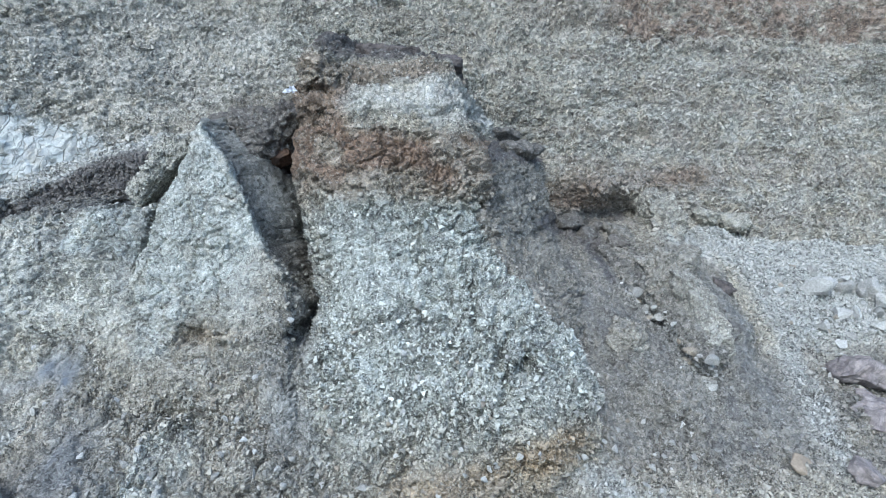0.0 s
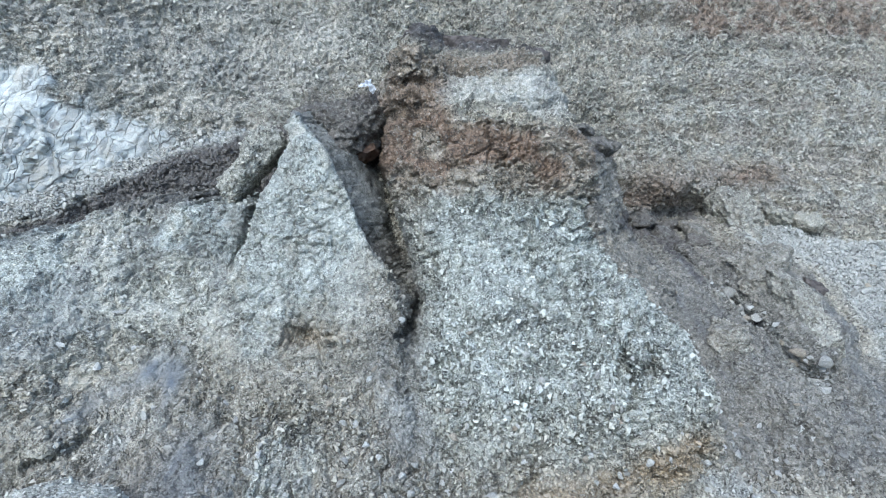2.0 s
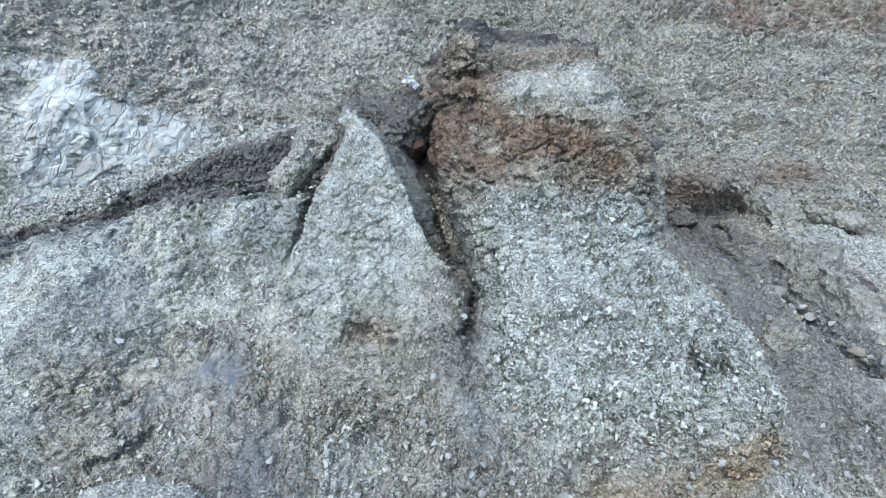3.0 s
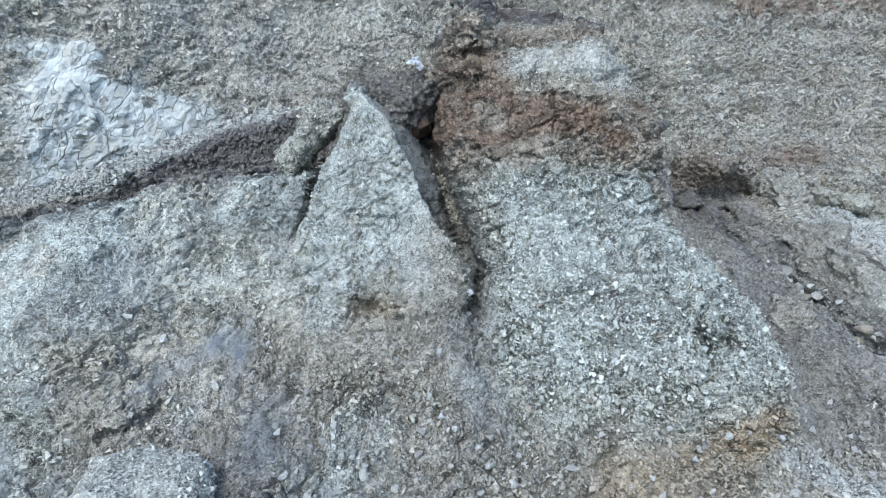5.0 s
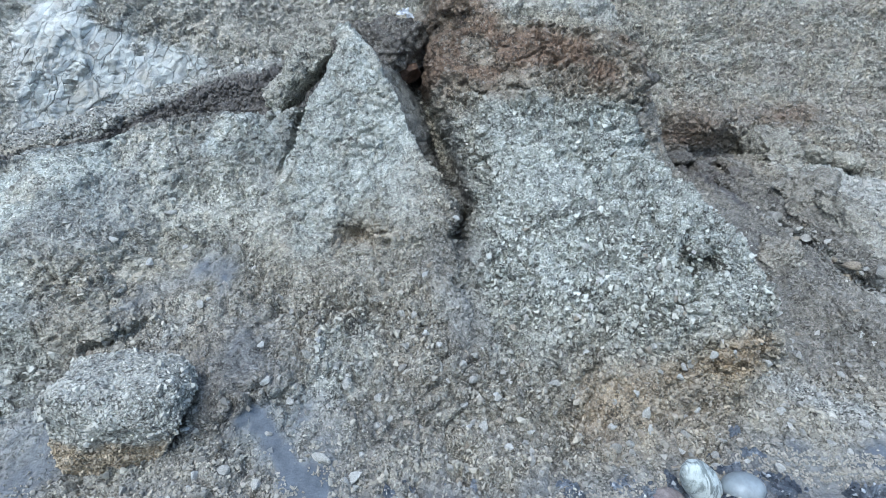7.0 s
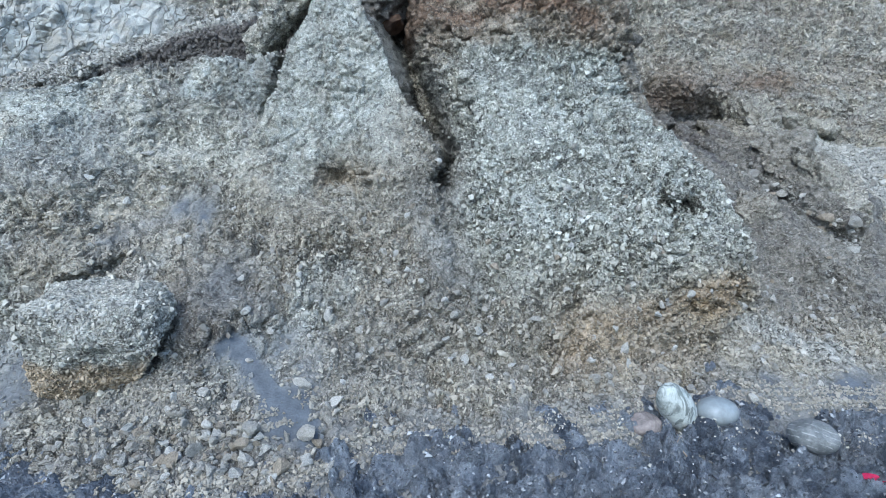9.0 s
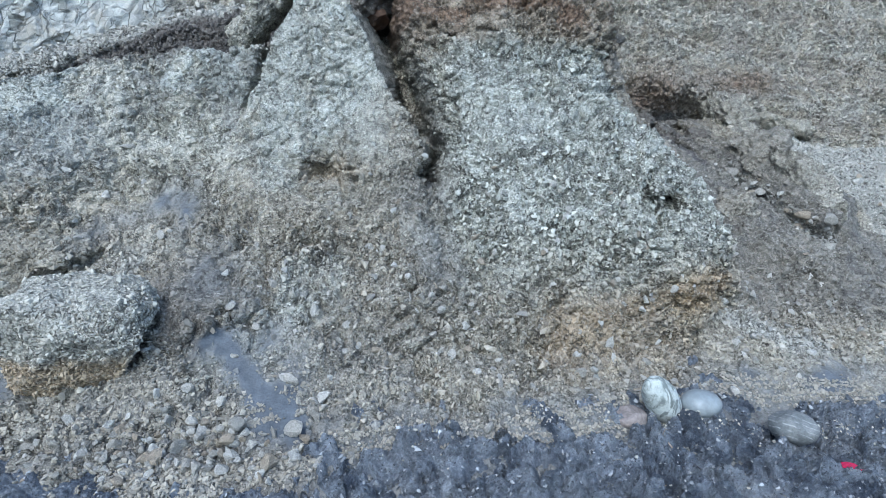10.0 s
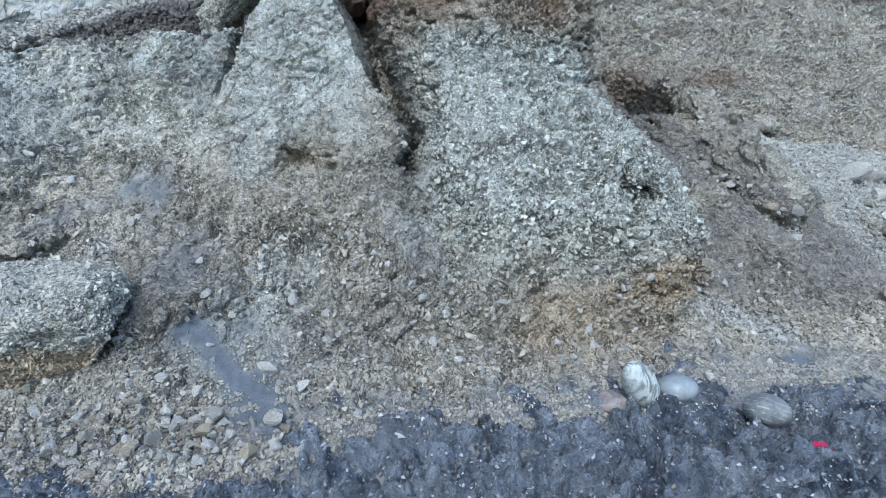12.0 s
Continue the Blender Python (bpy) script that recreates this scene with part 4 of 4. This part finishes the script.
def rock(name, size, at, turn, material, seed, cuts=9, rough=0.07, detail=5, worn=0.9, label="", category="rock", group="", square=2.0, chips=0, green=0.0, pale=0.0, white=0.0, ochre=0.0, soil=0.0, dust=0.0):
    """A rock: a ball cut by planes and roughened, sizes are half lengths."""
    rng = np.random.default_rng(seed)
    bm = bmesh.new()
    bmesh.ops.create_icosphere(bm, subdivisions=detail, radius=1.0)
    v = np.array([w.co[:] for w in bm.verts])
    v /= (np.abs(v) ** square).sum(1, keepdims=True) ** (1 / square)
    for _ in range(cuts):
        n = rng.normal(size=3)
        n /= np.linalg.norm(n)
        h = rng.uniform(0.55, worn) * (1 + 0.12 * (square - 2))
        v -= np.maximum(v @ n - h, 0)[:, None] * n
    s = np.array(size)
    n = v / (np.linalg.norm(v, axis=1, keepdims=True) + 1e-9)
    v = v * s
    v += n * (rough * (fbm(v * 3.0 + seed, 4, seed) + 0.5 * fbm(v * 11 + seed, 3, seed + 1)) * 1.2)[:, None]
    for w, c in zip(bm.verts, v):
        w.co = c
    me = bpy.data.meshes.new(name)
    bm.to_mesh(me)
    bm.free()
    me.polygons.foreach_set("use_smooth", np.full(len(me.polygons), True))
    me.materials.append(material)
    stain = ochre * smooth(-0.02, -0.16, v[:, 2] + 0.12 * fbm(v * 4 + seed, 3, seed + 2))
    o, w1 = np.zeros(len(v)), np.ones(len(v))
    za, zb = np.stack([o, white * w1, soil * w1, o], 1), np.stack([stain, green * w1 - 0.6 * stain, pale * w1, dust * w1], 1)
    for key, value in (("zone_a", za), ("zone_b", zb)):
        layer = me.color_attributes.new(key, "FLOAT_COLOR", "POINT")
        layer.data.foreach_set("color", np.ascontiguousarray(value, np.float32).ravel())
    ob = new(name, me)
    ob.matrix_world = pose(*at, *turn)
    if chips:
        n = n / s
        n /= np.linalg.norm(n, axis=1, keepdims=True)
        k = rng.choice(len(v), chips)
        z = za[k], zb[k]
        bits = strew("clast_crust", v[k], n[k], 0.0115 * rng.uniform(0.03, 1, chips) ** -0.40, z, seed + 500, 1.5, 0.1)
        bits.parent = ob
        tagged(bits, kind="stuff")
    return tagged(ob, label, category, group)


def seat(x, z, out):
    """A place on the bank's face, moved out of it by that much."""
    p = bank_at(x, z)
    return float(p[0]), float(p[1]) - out, float(p[2])


RUST_STONE = rock_material("tan_flat_stone", (0.16, 0.13, 0.10), (0.26, 0.22, 0.17), 14, 0.2)
EARTH = rock_material("brown_earth", (0.05, 0.044, 0.043), (0.12, 0.105, 0.097), 26, 0.4, 0.5, 0.05)
RUST = rock_material("rusty_earth", (0.06, 0.042, 0.034), (0.115, 0.072, 0.050), 26, 0.4, 0, 0.03)
PURPLE = rock_material("purple_brown_rock", (0.12, 0.105, 0.105), (0.27, 0.24, 0.225), 16, 0.3, 0.4, 0.03)
MARBLE = rock_material("veined_pale_boulder", (0.24, 0.28, 0.275), (0.46, 0.495, 0.485), 10, 0, 0.9, 0.004, 0.6)
SMOOTH_STONE = rock_material("smooth_grey_stone", (0.13, 0.155, 0.17), (0.23, 0.26, 0.28), 5, 0, 0, 0.002, 0.4)


def banded_material():
    g = Graph("banded_dark_stone", 0.75)
    s = g.node("ShaderNodeSeparateXYZ")
    g.put(s.inputs[0], g.warped(g.stretch(1, 1, 1, 20, -14, 0), 4.0, 0.05))
    ring = g.range(g.math("SINE", g.math("MULTIPLY", s.outputs[2], 150.0)), 0.55, 1.0)
    ring = g.math("MULTIPLY", ring, g.range(g.noise(12, 5, 0.7), 0.45, 0.58))
    c = g.mix((0.085, 0.095, 0.10), (0.17, 0.18, 0.185), g.range(g.noise(8, 5, 0.65), 0.35, 0.65))
    c = g.mix(c, (0.33, 0.35, 0.35), g.math("MULTIPLY", ring, 0.6))
    c = g.mix(c, g.range(g.noise(60, 3), 0.2, 0.8, 0.75, 1.25), 1.0, "MULTIPLY")
    return g.done(c, g.bump(g.noise(30, 4), 0.01, 0.7))


BANDED = banded_material()
# near-black colour of the strip that stands in for undercut shade
UNDERCUT_SHADE = rock_material("undercut_shade", (0.018, 0.02, 0.024), (0.05, 0.055, 0.06), 30, 0.6, 0, 0.02, 0.6)

rock("conglomerate_boulder", (0.54, 0.48, 0.45), (-4.60, 4.50, 0.70), (4, -2, 12), CLIFF, 5, 5, 0.06, 6, 0.95, "rounded grey breccia boulder lodged in the bank's foot", "boulder", "", 4.0, 3000, 0.5, 0.35, 0.05, 0.9, dust=0.25)
rock("leaning_slab", (0.52, 0.30, 0.23), (-3.90, 7.66, 3.97), (8, -52, 4), CLIFF, 9, 7, 0.14, 6, 0.9, "tan breccia slab leaning against the spire", "rock slab", "", 3.6, 900, 0.35, 0.1, dust=0.2)
rock("earth_block", (0.80, 0.55, 0.38), (-2.78, 8.75, 4.55), (-8, -12, 6), CLIFF, 12, 18, 0.17, 6, 0.8, "dark brown block of earth wedged behind the spire", "earth block", "", 4.0, soil=0.88, dust=0.35)
rock("rusty_clod", (0.30, 0.34, 0.16), (-2.66, 8.70, 4.16), (-10, -24, 0), RUST, 13, 12, 0.07, 5, 0.9, "rust-brown clod of earth under the dark block", "earth block", "", 4.0)
rock("rock_rib", (0.60, 0.60, 0.30), seat(3.66, 2.36, 0.28), (42, 14, 8), CLIFF, 21, 15, 0.16, 6, 0.75, "weathered grey-brown rock rib standing out of the scree", "rock", "", 3.0, 150, 0.1, 0.1, soil=0.45, dust=0.6)
rock("rock_rib", (0.40, 0.85, 0.30), seat(3.80, 1.92, 0.26), (44, 10, 16), CLIFF, 27, 12, 0.13, 6, 0.8, "weathered grey rock tongue running down the scree", "rock", "", 2.6, 300, 0.2, 0.2, soil=0.25, dust=0.6)
rock("rock_block", (0.46, 0.75, 0.42), (4.38, 10.75, 3.02), (34, 16, 14), CLIFF, 22, 14, 0.16, 6, 0.7, "weathered grey rock block above the rib", "rock", "", 2.6, 250, 0.1, 0.2, soil=0.18, dust=0.4)
rock("rock_block", (0.42, 0.45, 0.20), seat(3.40, 2.74, 0.0), (26, 16, 30), CLIFF, 28, 14, 0.12, 5, 0.72, "dark crumbling rock block in the hollow", "rock", "", 2.6, 60, 0.0, soil=0.6, dust=0.5)
rock("purple_boulder", (0.56, 0.40, 0.24), (6.10, 7.60, 1.08), (0, 10, -14), PURPLE, 31, 16, 0.08, 5, 0.8, "purple-brown angular boulder lying on the scree", "boulder", "", 3.0)
rock("purple_boulder", (0.42, 0.36, 0.24), (5.75, 6.85, 0.74), (0, -10, 20), PURPLE, 32, 16, 0.08, 5, 0.8, "purple-brown angular boulder lying on the scree", "boulder", "", 3.0)
rock("purple_boulder", (0.26, 0.24, 0.15), seat(5.05, 0.42, 0.03), (10, 12, 30), PURPLE, 34, 14, 0.06, 5, 0.75, "purple-brown angular stone half sunk in dusty scree", "boulder", "", 3.0)
rock("purple_boulder", (0.30, 0.26, 0.17), seat(5.95, 0.80, 0.03), (10, -8, 70), PURPLE, 35, 14, 0.06, 5, 0.75, "purple-brown angular stone half sunk in dusty scree", "boulder", "", 3.0)
rock("flat_stone", (0.17, 0.14, 0.06), seat(4.33, 0.47, 0.03), (30, 20, 10), RUST_STONE, 33, 8, 0.02, 4, 0.85, "tan flat stone lying on the dusty scree", "stone", "", 3.0)
rock("rock_hump", (0.30, 0.5, 0.16), seat(2.74, 1.58, -0.02), (46, 8, -14), CLIFF, 23, 14, 0.15, 6, 0.7, "weathered grey rock half buried in the scree", "rock", "", 2.4, 60, 0.1, 0.1, soil=0.38, dust=0.6)
rock("rock_hump", (0.26, 0.24, 0.14), seat(4.62, 2.10, 0.02), (24, 10, 20), EARTH, 24, 14, 0.10, 5, 0.75, "dark brown rock half buried in the scree", "rock")
rock("rock_hump", (0.34, 0.3, 0.20), seat(6.05, 2.95, 0.0), (24, 0, 20), CLIFF, 25, 12, 0.10, 5, 0.75, "weathered grey rock half buried in the scree", "rock", "", 2.5, 120, 0.2, dust=0.5)
rock("rock_hump", (0.28, 0.3, 0.18), seat(5.35, 3.05, 0.0), (24, 0, 50), CLIFF, 26, 12, 0.10, 5, 0.75, "weathered grey rock half buried in the scree", "rock", "", 2.5, 120, 0.2, dust=0.5)
rock("dark_slab", (0.80, 0.30, 0.14), (-0.95, 9.12, 5.78), (-6, 5, -4), EARTH, 41, 14, 0.06, 6, 0.85, "dark flat slab on the pillar's top", "rock slab", "", 5.0)
rock("dark_slab", (0.42, 0.30, 0.13), (-0.12, 9.30, 5.70), (-6, 2, 6), EARTH, 42, 12, 0.05, 6, 0.85, "dark flat slab on the pillar's top", "rock slab", "", 5.0)
rock("dark_slab", (0.17, 0.20, 0.26), (-1.80, 8.60, 5.84), (0, 28, 0), EARTH, 43, 12, 0.04, 5, 0.75, "dark jagged crest on the pillar's top", "rock slab")
rock("dark_slab", (0.62, 0.5, 0.15), seat(1.25, 4.36, -0.1), (-4, 4, 50), CLIFF, 44, 12, 0.10, 5, 0.8, "dark layered slab leaning on the pillar's flank", "rock slab", "", 5.0, soil=0.8, dust=0.3)
rock("dark_slab", (0.40, 0.4, 0.12), seat(0.95, 4.62, -0.1), (-4, 8, 50), CLIFF, 45, 12, 0.10, 5, 0.8, "dark layered slab leaning on the pillar's flank", "rock slab", "", 5.0, soil=0.85, dust=0.3)
for x, z, wide in ((2.55, 2.98, 0.30), (2.95, 2.88, 0.26), (2.75, 2.76, 0.22), (3.2, 2.68, 0.20), (3.45, 2.95, 0.24)):
    rock("dark_block", (wide, wide * 1.1, wide * 0.55), seat(x, z, 0.03), (20 * wide, 30 * (x - 2.9), 400 * wide), CLIFF, int(100 * x), 14, 0.08, 4, 0.72, "dark crumbling block of earth in the hollow", "earth block", "blocks in the hollow", 3.0, soil=0.85, dust=0.3)
rock("sunk_stone", (0.15, 0.14, 0.10), (-0.10, 4.44, -0.02), (0, 0, 20), PURPLE, 54, 3, 0.01, 4, 0.92, "reddish-grey stone half sunk in the sand", "stone")
# stones on the beach at the bank's foot
rock("veined_boulder", (0.15, 0.15, 0.27), (0.19, 4.48, 0.12), (8, -34, 10), MARBLE, 51, 0, 0.014, 5, 0.92, "pale rounded boulder with dark veins at the bank's foot", "boulder")
rock("oval_stone", (0.18, 0.15, 0.115), (0.555, 4.50, 0.075), (0, 0, 6), SMOOTH_STONE, 52, 0, 0.003, 5, 0.95, "smooth oval grey stone on the sand", "stone")
rock("banded_stone", (0.19, 0.18, 0.13), (1.24, 4.25, -0.03), (0, 4, -8), BANDED, 53, 2, 0.012, 5, 0.92, "dark flat stone with pale rings sunk in sand", "stone")


def crumpled(name, at, size, turn, material, seed, label, category):
    """A crumpled scrap of sheet with some thickness."""
    rng = np.random.default_rng(seed)
    n = 15
    u, v = (a.ravel() for a in np.meshgrid(np.linspace(-1, 1, n), np.linspace(-1, 1, n)))
    r = 0.75 + 0.3 * np.sin(3 * np.arctan2(v, u) + seed)
    q = np.stack([u * r, v * r, u * 0], 1)
    q[:, 2] = 0.55 * fbm(q * 2.2 + seed, 3, seed)
    me = bpy.data.meshes.new(name)
    me.from_pydata([tuple(a) for a in q * np.array(size)], [], grid_faces(n, n).tolist())
    me.materials.append(material)
    ob = new(name, me)
    ob.matrix_world = pose(*at, *turn)
    ob.modifiers.new("thick", "SOLIDIFY").thickness = 0.004
    return tagged(ob, label, category)


def plain(name, color, rough):
    g = Graph(name, rough)
    c = g.mix(color, [0.7 * v for v in color], g.range(g.noise(25, 3), 0.4, 0.65))
    return g.done(c)


crumpled("red_scrap", (1.28, 3.72, float(beach_at(1.28, 3.72)) + 0.065), (0.13, 0.05, 0.03), (8, 6, -10), plain("red_plastic", (0.30, 0.010, 0.05), 0.45), 4, "crumpled red plastic scrap lying on sand", "litter")
crumpled("white_scrap", (-2.62, 9.80, 5.36), (0.14, 0.10, 0.22), (62, 20, 10), plain("white_plastic", (0.55, 0.58, 0.63), 0.4), 9, "crumpled white plastic bag caught in the cleft", "litter")


def twig(at, seed):
    rng = np.random.default_rng(seed)
    cu = bpy.data.curves.new("twig", "CURVE")
    cu.dimensions, cu.bevel_depth, cu.bevel_resolution = "3D", 0.006, 1
    s = cu.splines.new("POLY")
    s.points.add(5)
    for k, p in enumerate(s.points):
        p.co = (0.02 * rng.normal() + 0.012 * k, 0.03 * k, 0.008 * rng.normal() + 0.012 * k, 1)
        p.radius = 1.2 - 0.15 * k
    cu.materials.append(plain("dry_twig", (0.22, 0.19, 0.16), 0.8))
    ob = new("twig", cu)
    ob.location = at
    return tagged(ob, "thin dry grey twig lying on the sand", "twig")


twig((0.0, 3.95, float(beach_at(0.0, 3.95)) + 0.012), 3)

# single stones that stand out, on the bank, on the scree and on the beach
rng = np.random.default_rng(77)


def lone(name, x, z, size, k, stretch, turn, label, out=0.3):
    p = bank_at(x, z)
    ob = set_stone(name, (p[0], p[1] - size * out, p[2]), size, Euler([radians(a) for a in turn]).to_matrix(), k, None, stretch)
    return tagged(ob, label, "stone", "stones in the bank")


for x, z, size, k, stretch, turn in (
    (-0.86, 0.63, 0.085, 2, (1.3, 0.8, 0.8), (70, 4, 0)), (0.06, 0.33, 0.09, 5, (0.8, 0.6, 1.3), (0, 10, 0)), (-4.10, 1.63, 0.075, 4, (0.7, 0.7, 1.6), (0, 12, 0)),
    (-2.57, 0.64, 0.085, 7, (1, 0.8, 1), (30, 20, 0)), (-5.17, 2.26, 0.065, 8, (1.5, 0.8, 0.8), (60, -8, 0)), (-2.73, 0.20, 0.10, 3, (1.4, 0.9, 0.8), (60, 0, 0)),
    (-2.45, 2.0, 0.05, 1, (1, 1, 1), (0, 0, 40)), (-3.3, 0.95, 0.07, 6, (1.2, 1, 0.9), (50, 20, 0)), (-4.5, 2.62, 0.06, 9, (0.7, 0.8, 1.4), (0, 20, 0)),
    (-5.6, 2.0, 0.07, 10, (1.3, 1, 0.8), (40, 10, 0)), (-3.0, 0.35, 0.08, 11, (1.2, 1, 0.9), (50, 10, 0)), (-2.3, 0.40, 0.075, 0, (1.1, 1, 0.9), (50, -10, 0)),
    (3.62, 1.12, 0.10, 4, (1.2, 1, 0.9), (20, 5, 0)), (3.3, 1.3, 0.06, 6, (1, 1, 1), (0, 0, 0)), (3.0, 1.05, 0.05, 2, (1, 1, 1), (0, 0, 0)), (2.6, 0.75, 0.06, 5, (0.8, 0.8, 1.3), (0, 20, 0)),
):
    lone("stone", x, z, size, k, stretch, turn, "pale angular stone bedded in the gravelly bank")

SCREE = [(6.55, 1.86, 0.27), (6.64, 1.58, 0.19), (7.63, 1.82, 0.28), (6.10, 1.45, 0.13), (7.73, 1.62, 0.24), (7.15, 1.88, 0.20), (7.0, 1.55, 0.17), (7.3, 1.4, 0.16), (6.3, 1.25, 0.12), (6.9, 2.1, 0.15)]
SCREE += [(rng.uniform(5.4, 7.9), rng.uniform(1.0, 2.2), 0.05 * rng.uniform(0.15, 1) ** -0.6) for _ in range(44)]
for k in range(60):
    f = rng.uniform(0, 1) ** 0.8
    SCREE.append((3.02 + 0.66 * f + 0.08 * rng.normal(), 2.2 - 1.1 * f + 0.05 * rng.normal(), 0.042 * rng.uniform(0.1, 1) ** -0.5))
for x, z, size in SCREE:
    p = bank_at(x, z)
    tagged(set_stone("scree_stone", (p[0], p[1] - 0.3 * size, p[2] + 0.3 * size), size * 1.15, Euler((rng.uniform(-1, 1), rng.uniform(-0.5, 0.5), rng.uniform(0, 6))).to_matrix(), int(rng.integers(12)), None, (1, 0.9, 1)), "pale grey angular stone lying on the scree", "stone", "stones on the scree")

# tumbled stones of the little fan at the bank's foot
for _ in range(230):
    x, z = rng.normal(-3.6, 0.5), abs(rng.normal(0.0, 0.13)) - 0.02
    if strip(x, z, -3.72, 0.58, -2.92, 0.12, 0.07) > 0.35:
        continue
    p = bank_at(x, z)
    size = 0.026 * rng.uniform(0.06, 1) ** -0.52
    tagged(set_stone("fan_stone", (p[0], p[1], p[2] + size * 0.35), size, Euler((rng.uniform(-0.6, 0.6), rng.uniform(-0.6, 0.6), rng.uniform(0, 6))).to_matrix(), int(rng.integers(12)), None, (1, 1, 1)), "angular pale stone tumbled at the bank's foot", "stone", "stones at the bank's foot")

for _ in range(70):
    x, y = rng.uniform(-3.2, 2.6), rng.uniform(3.0, 4.5)
    size = 0.012 * rng.uniform(0.05, 1) ** -0.5
    tagged(set_stone("beach_pebble", (x, y, float(beach_at(x, y)) + size * 0.2), size, Euler((rng.uniform(-0.4, 0.4), rng.uniform(-0.4, 0.4), rng.uniform(0, 6))).to_matrix(), int(rng.integers(12)), None, (1, 1, 1)), "small pale pebble lying on dark sand", "pebble", "pebbles on the sand")


def sand_grit():
    n = 17000
    x, y = rng.uniform(-5, 4, n), rng.uniform(2.8, 5.2, n)
    z = np.array([beach_at(a, b) for a, b in zip(x, y)])
    g = strew("sand_crumbs", np.stack([x, y, z], 1), np.tile([0.0, 0.0, 1.0], (n, 1)), 0.0085 * rng.uniform(0.03, 1, n) ** -0.42, None, 17, 0.6, 0.1, CRUMB)
    tagged(g, "small crumbs of dark sand on the beach", "sand", kind="stuff")


sand_grit()


def rubble():
    """Small angular gravel over the fan at the bank's foot."""
    n = 5000
    x, z = rng.normal(-3.7, 0.7, n), np.abs(rng.normal(0.0, 0.22, n)) - 0.03
    x, z = np.append(x, rng.uniform(-2.9, 2.6, n)), np.append(z, np.abs(rng.normal(0.0, 0.11, n)) - 0.06)
    keep = strip(x, z, -3.72, 0.58, -2.92, 0.12, 0.055) < rng.uniform(0.2, 0.6, len(x))
    x, z = x[keep], z[keep]
    xs, zs = P[:NU, 0], P[::NU, 2]
    at = np.clip(np.searchsorted(P[:, 2].reshape(NV, NU)[:, NU // 2], z), 1, NV - 1) * NU + np.searchsorted(P[:NU, 0], x)
    size = 0.012 * rng.uniform(0.03, 1, len(x)) ** -0.35
    f = rng.uniform(0, 1, (len(at), 1))
    tagged(strew("rubble", P[at] * f + P[at - NU] * (1 - f) + np.array([0, 0, 0.006]), N[at], size, (Z1[at] * 0.4, Z2[at]), 23, 0.8, 0.0), "small angular grey gravel tumbled at the bank's foot", "gravel", kind="stuff")


rubble()


def shade_strip():
    """Many small dark shreds along a bent line, standing in for undercut shade."""
    n = 420
    x = rng.uniform(-1.72, -0.92, n)
    y = 4.10 + 0.025 * np.sin(x * 7) + rng.normal(0, 0.018, n) * (1 - (x + 1.32) ** 2 * 4)
    z = np.array([beach_at(a, b) for a, b in zip(x, y)])
    ob = strew("seaweed", np.stack([x, y, z + 0.012], 1), np.tile([0.0, 0.0, 1.0], (n, 1)), 0.010 * rng.uniform(0.1, 1, n) ** -0.4, None, 29, 0.5, 0.0, UNDERCUT_SHADE)
    tagged(ob, "strip of dark bits standing in for shade along the bank's foot", "seaweed", kind="stuff")


shade_strip()


def strand_gravel():
    """Pale chips thinning out from the bank's foot over the sand."""
    n = 1500
    x, y = rng.uniform(-4.2, 3.2, n), 4.45 - np.abs(rng.normal(0, 0.28, n)) * (0.35 + 0.9 * (rng.uniform(0, 1, n) > 0.6))
    z = np.array([beach_at(a, b) for a, b in zip(x, y)])
    zero = np.zeros((n, 4))
    pale = np.tile([0.0, 0.3, 0.7, 0.0], (n, 1))
    ob = strew("strand_gravel", np.stack([x, y, z], 1), np.tile([0.0, 0.0, 1.0], (n, 1)), 0.008 * rng.uniform(0.03, 1, n) ** -0.4, (zero, pale), 31, 0.7, 0.0)
    tagged(ob, "pale stone chips strewn over the sand", "gravel", kind="stuff")


strand_gravel()
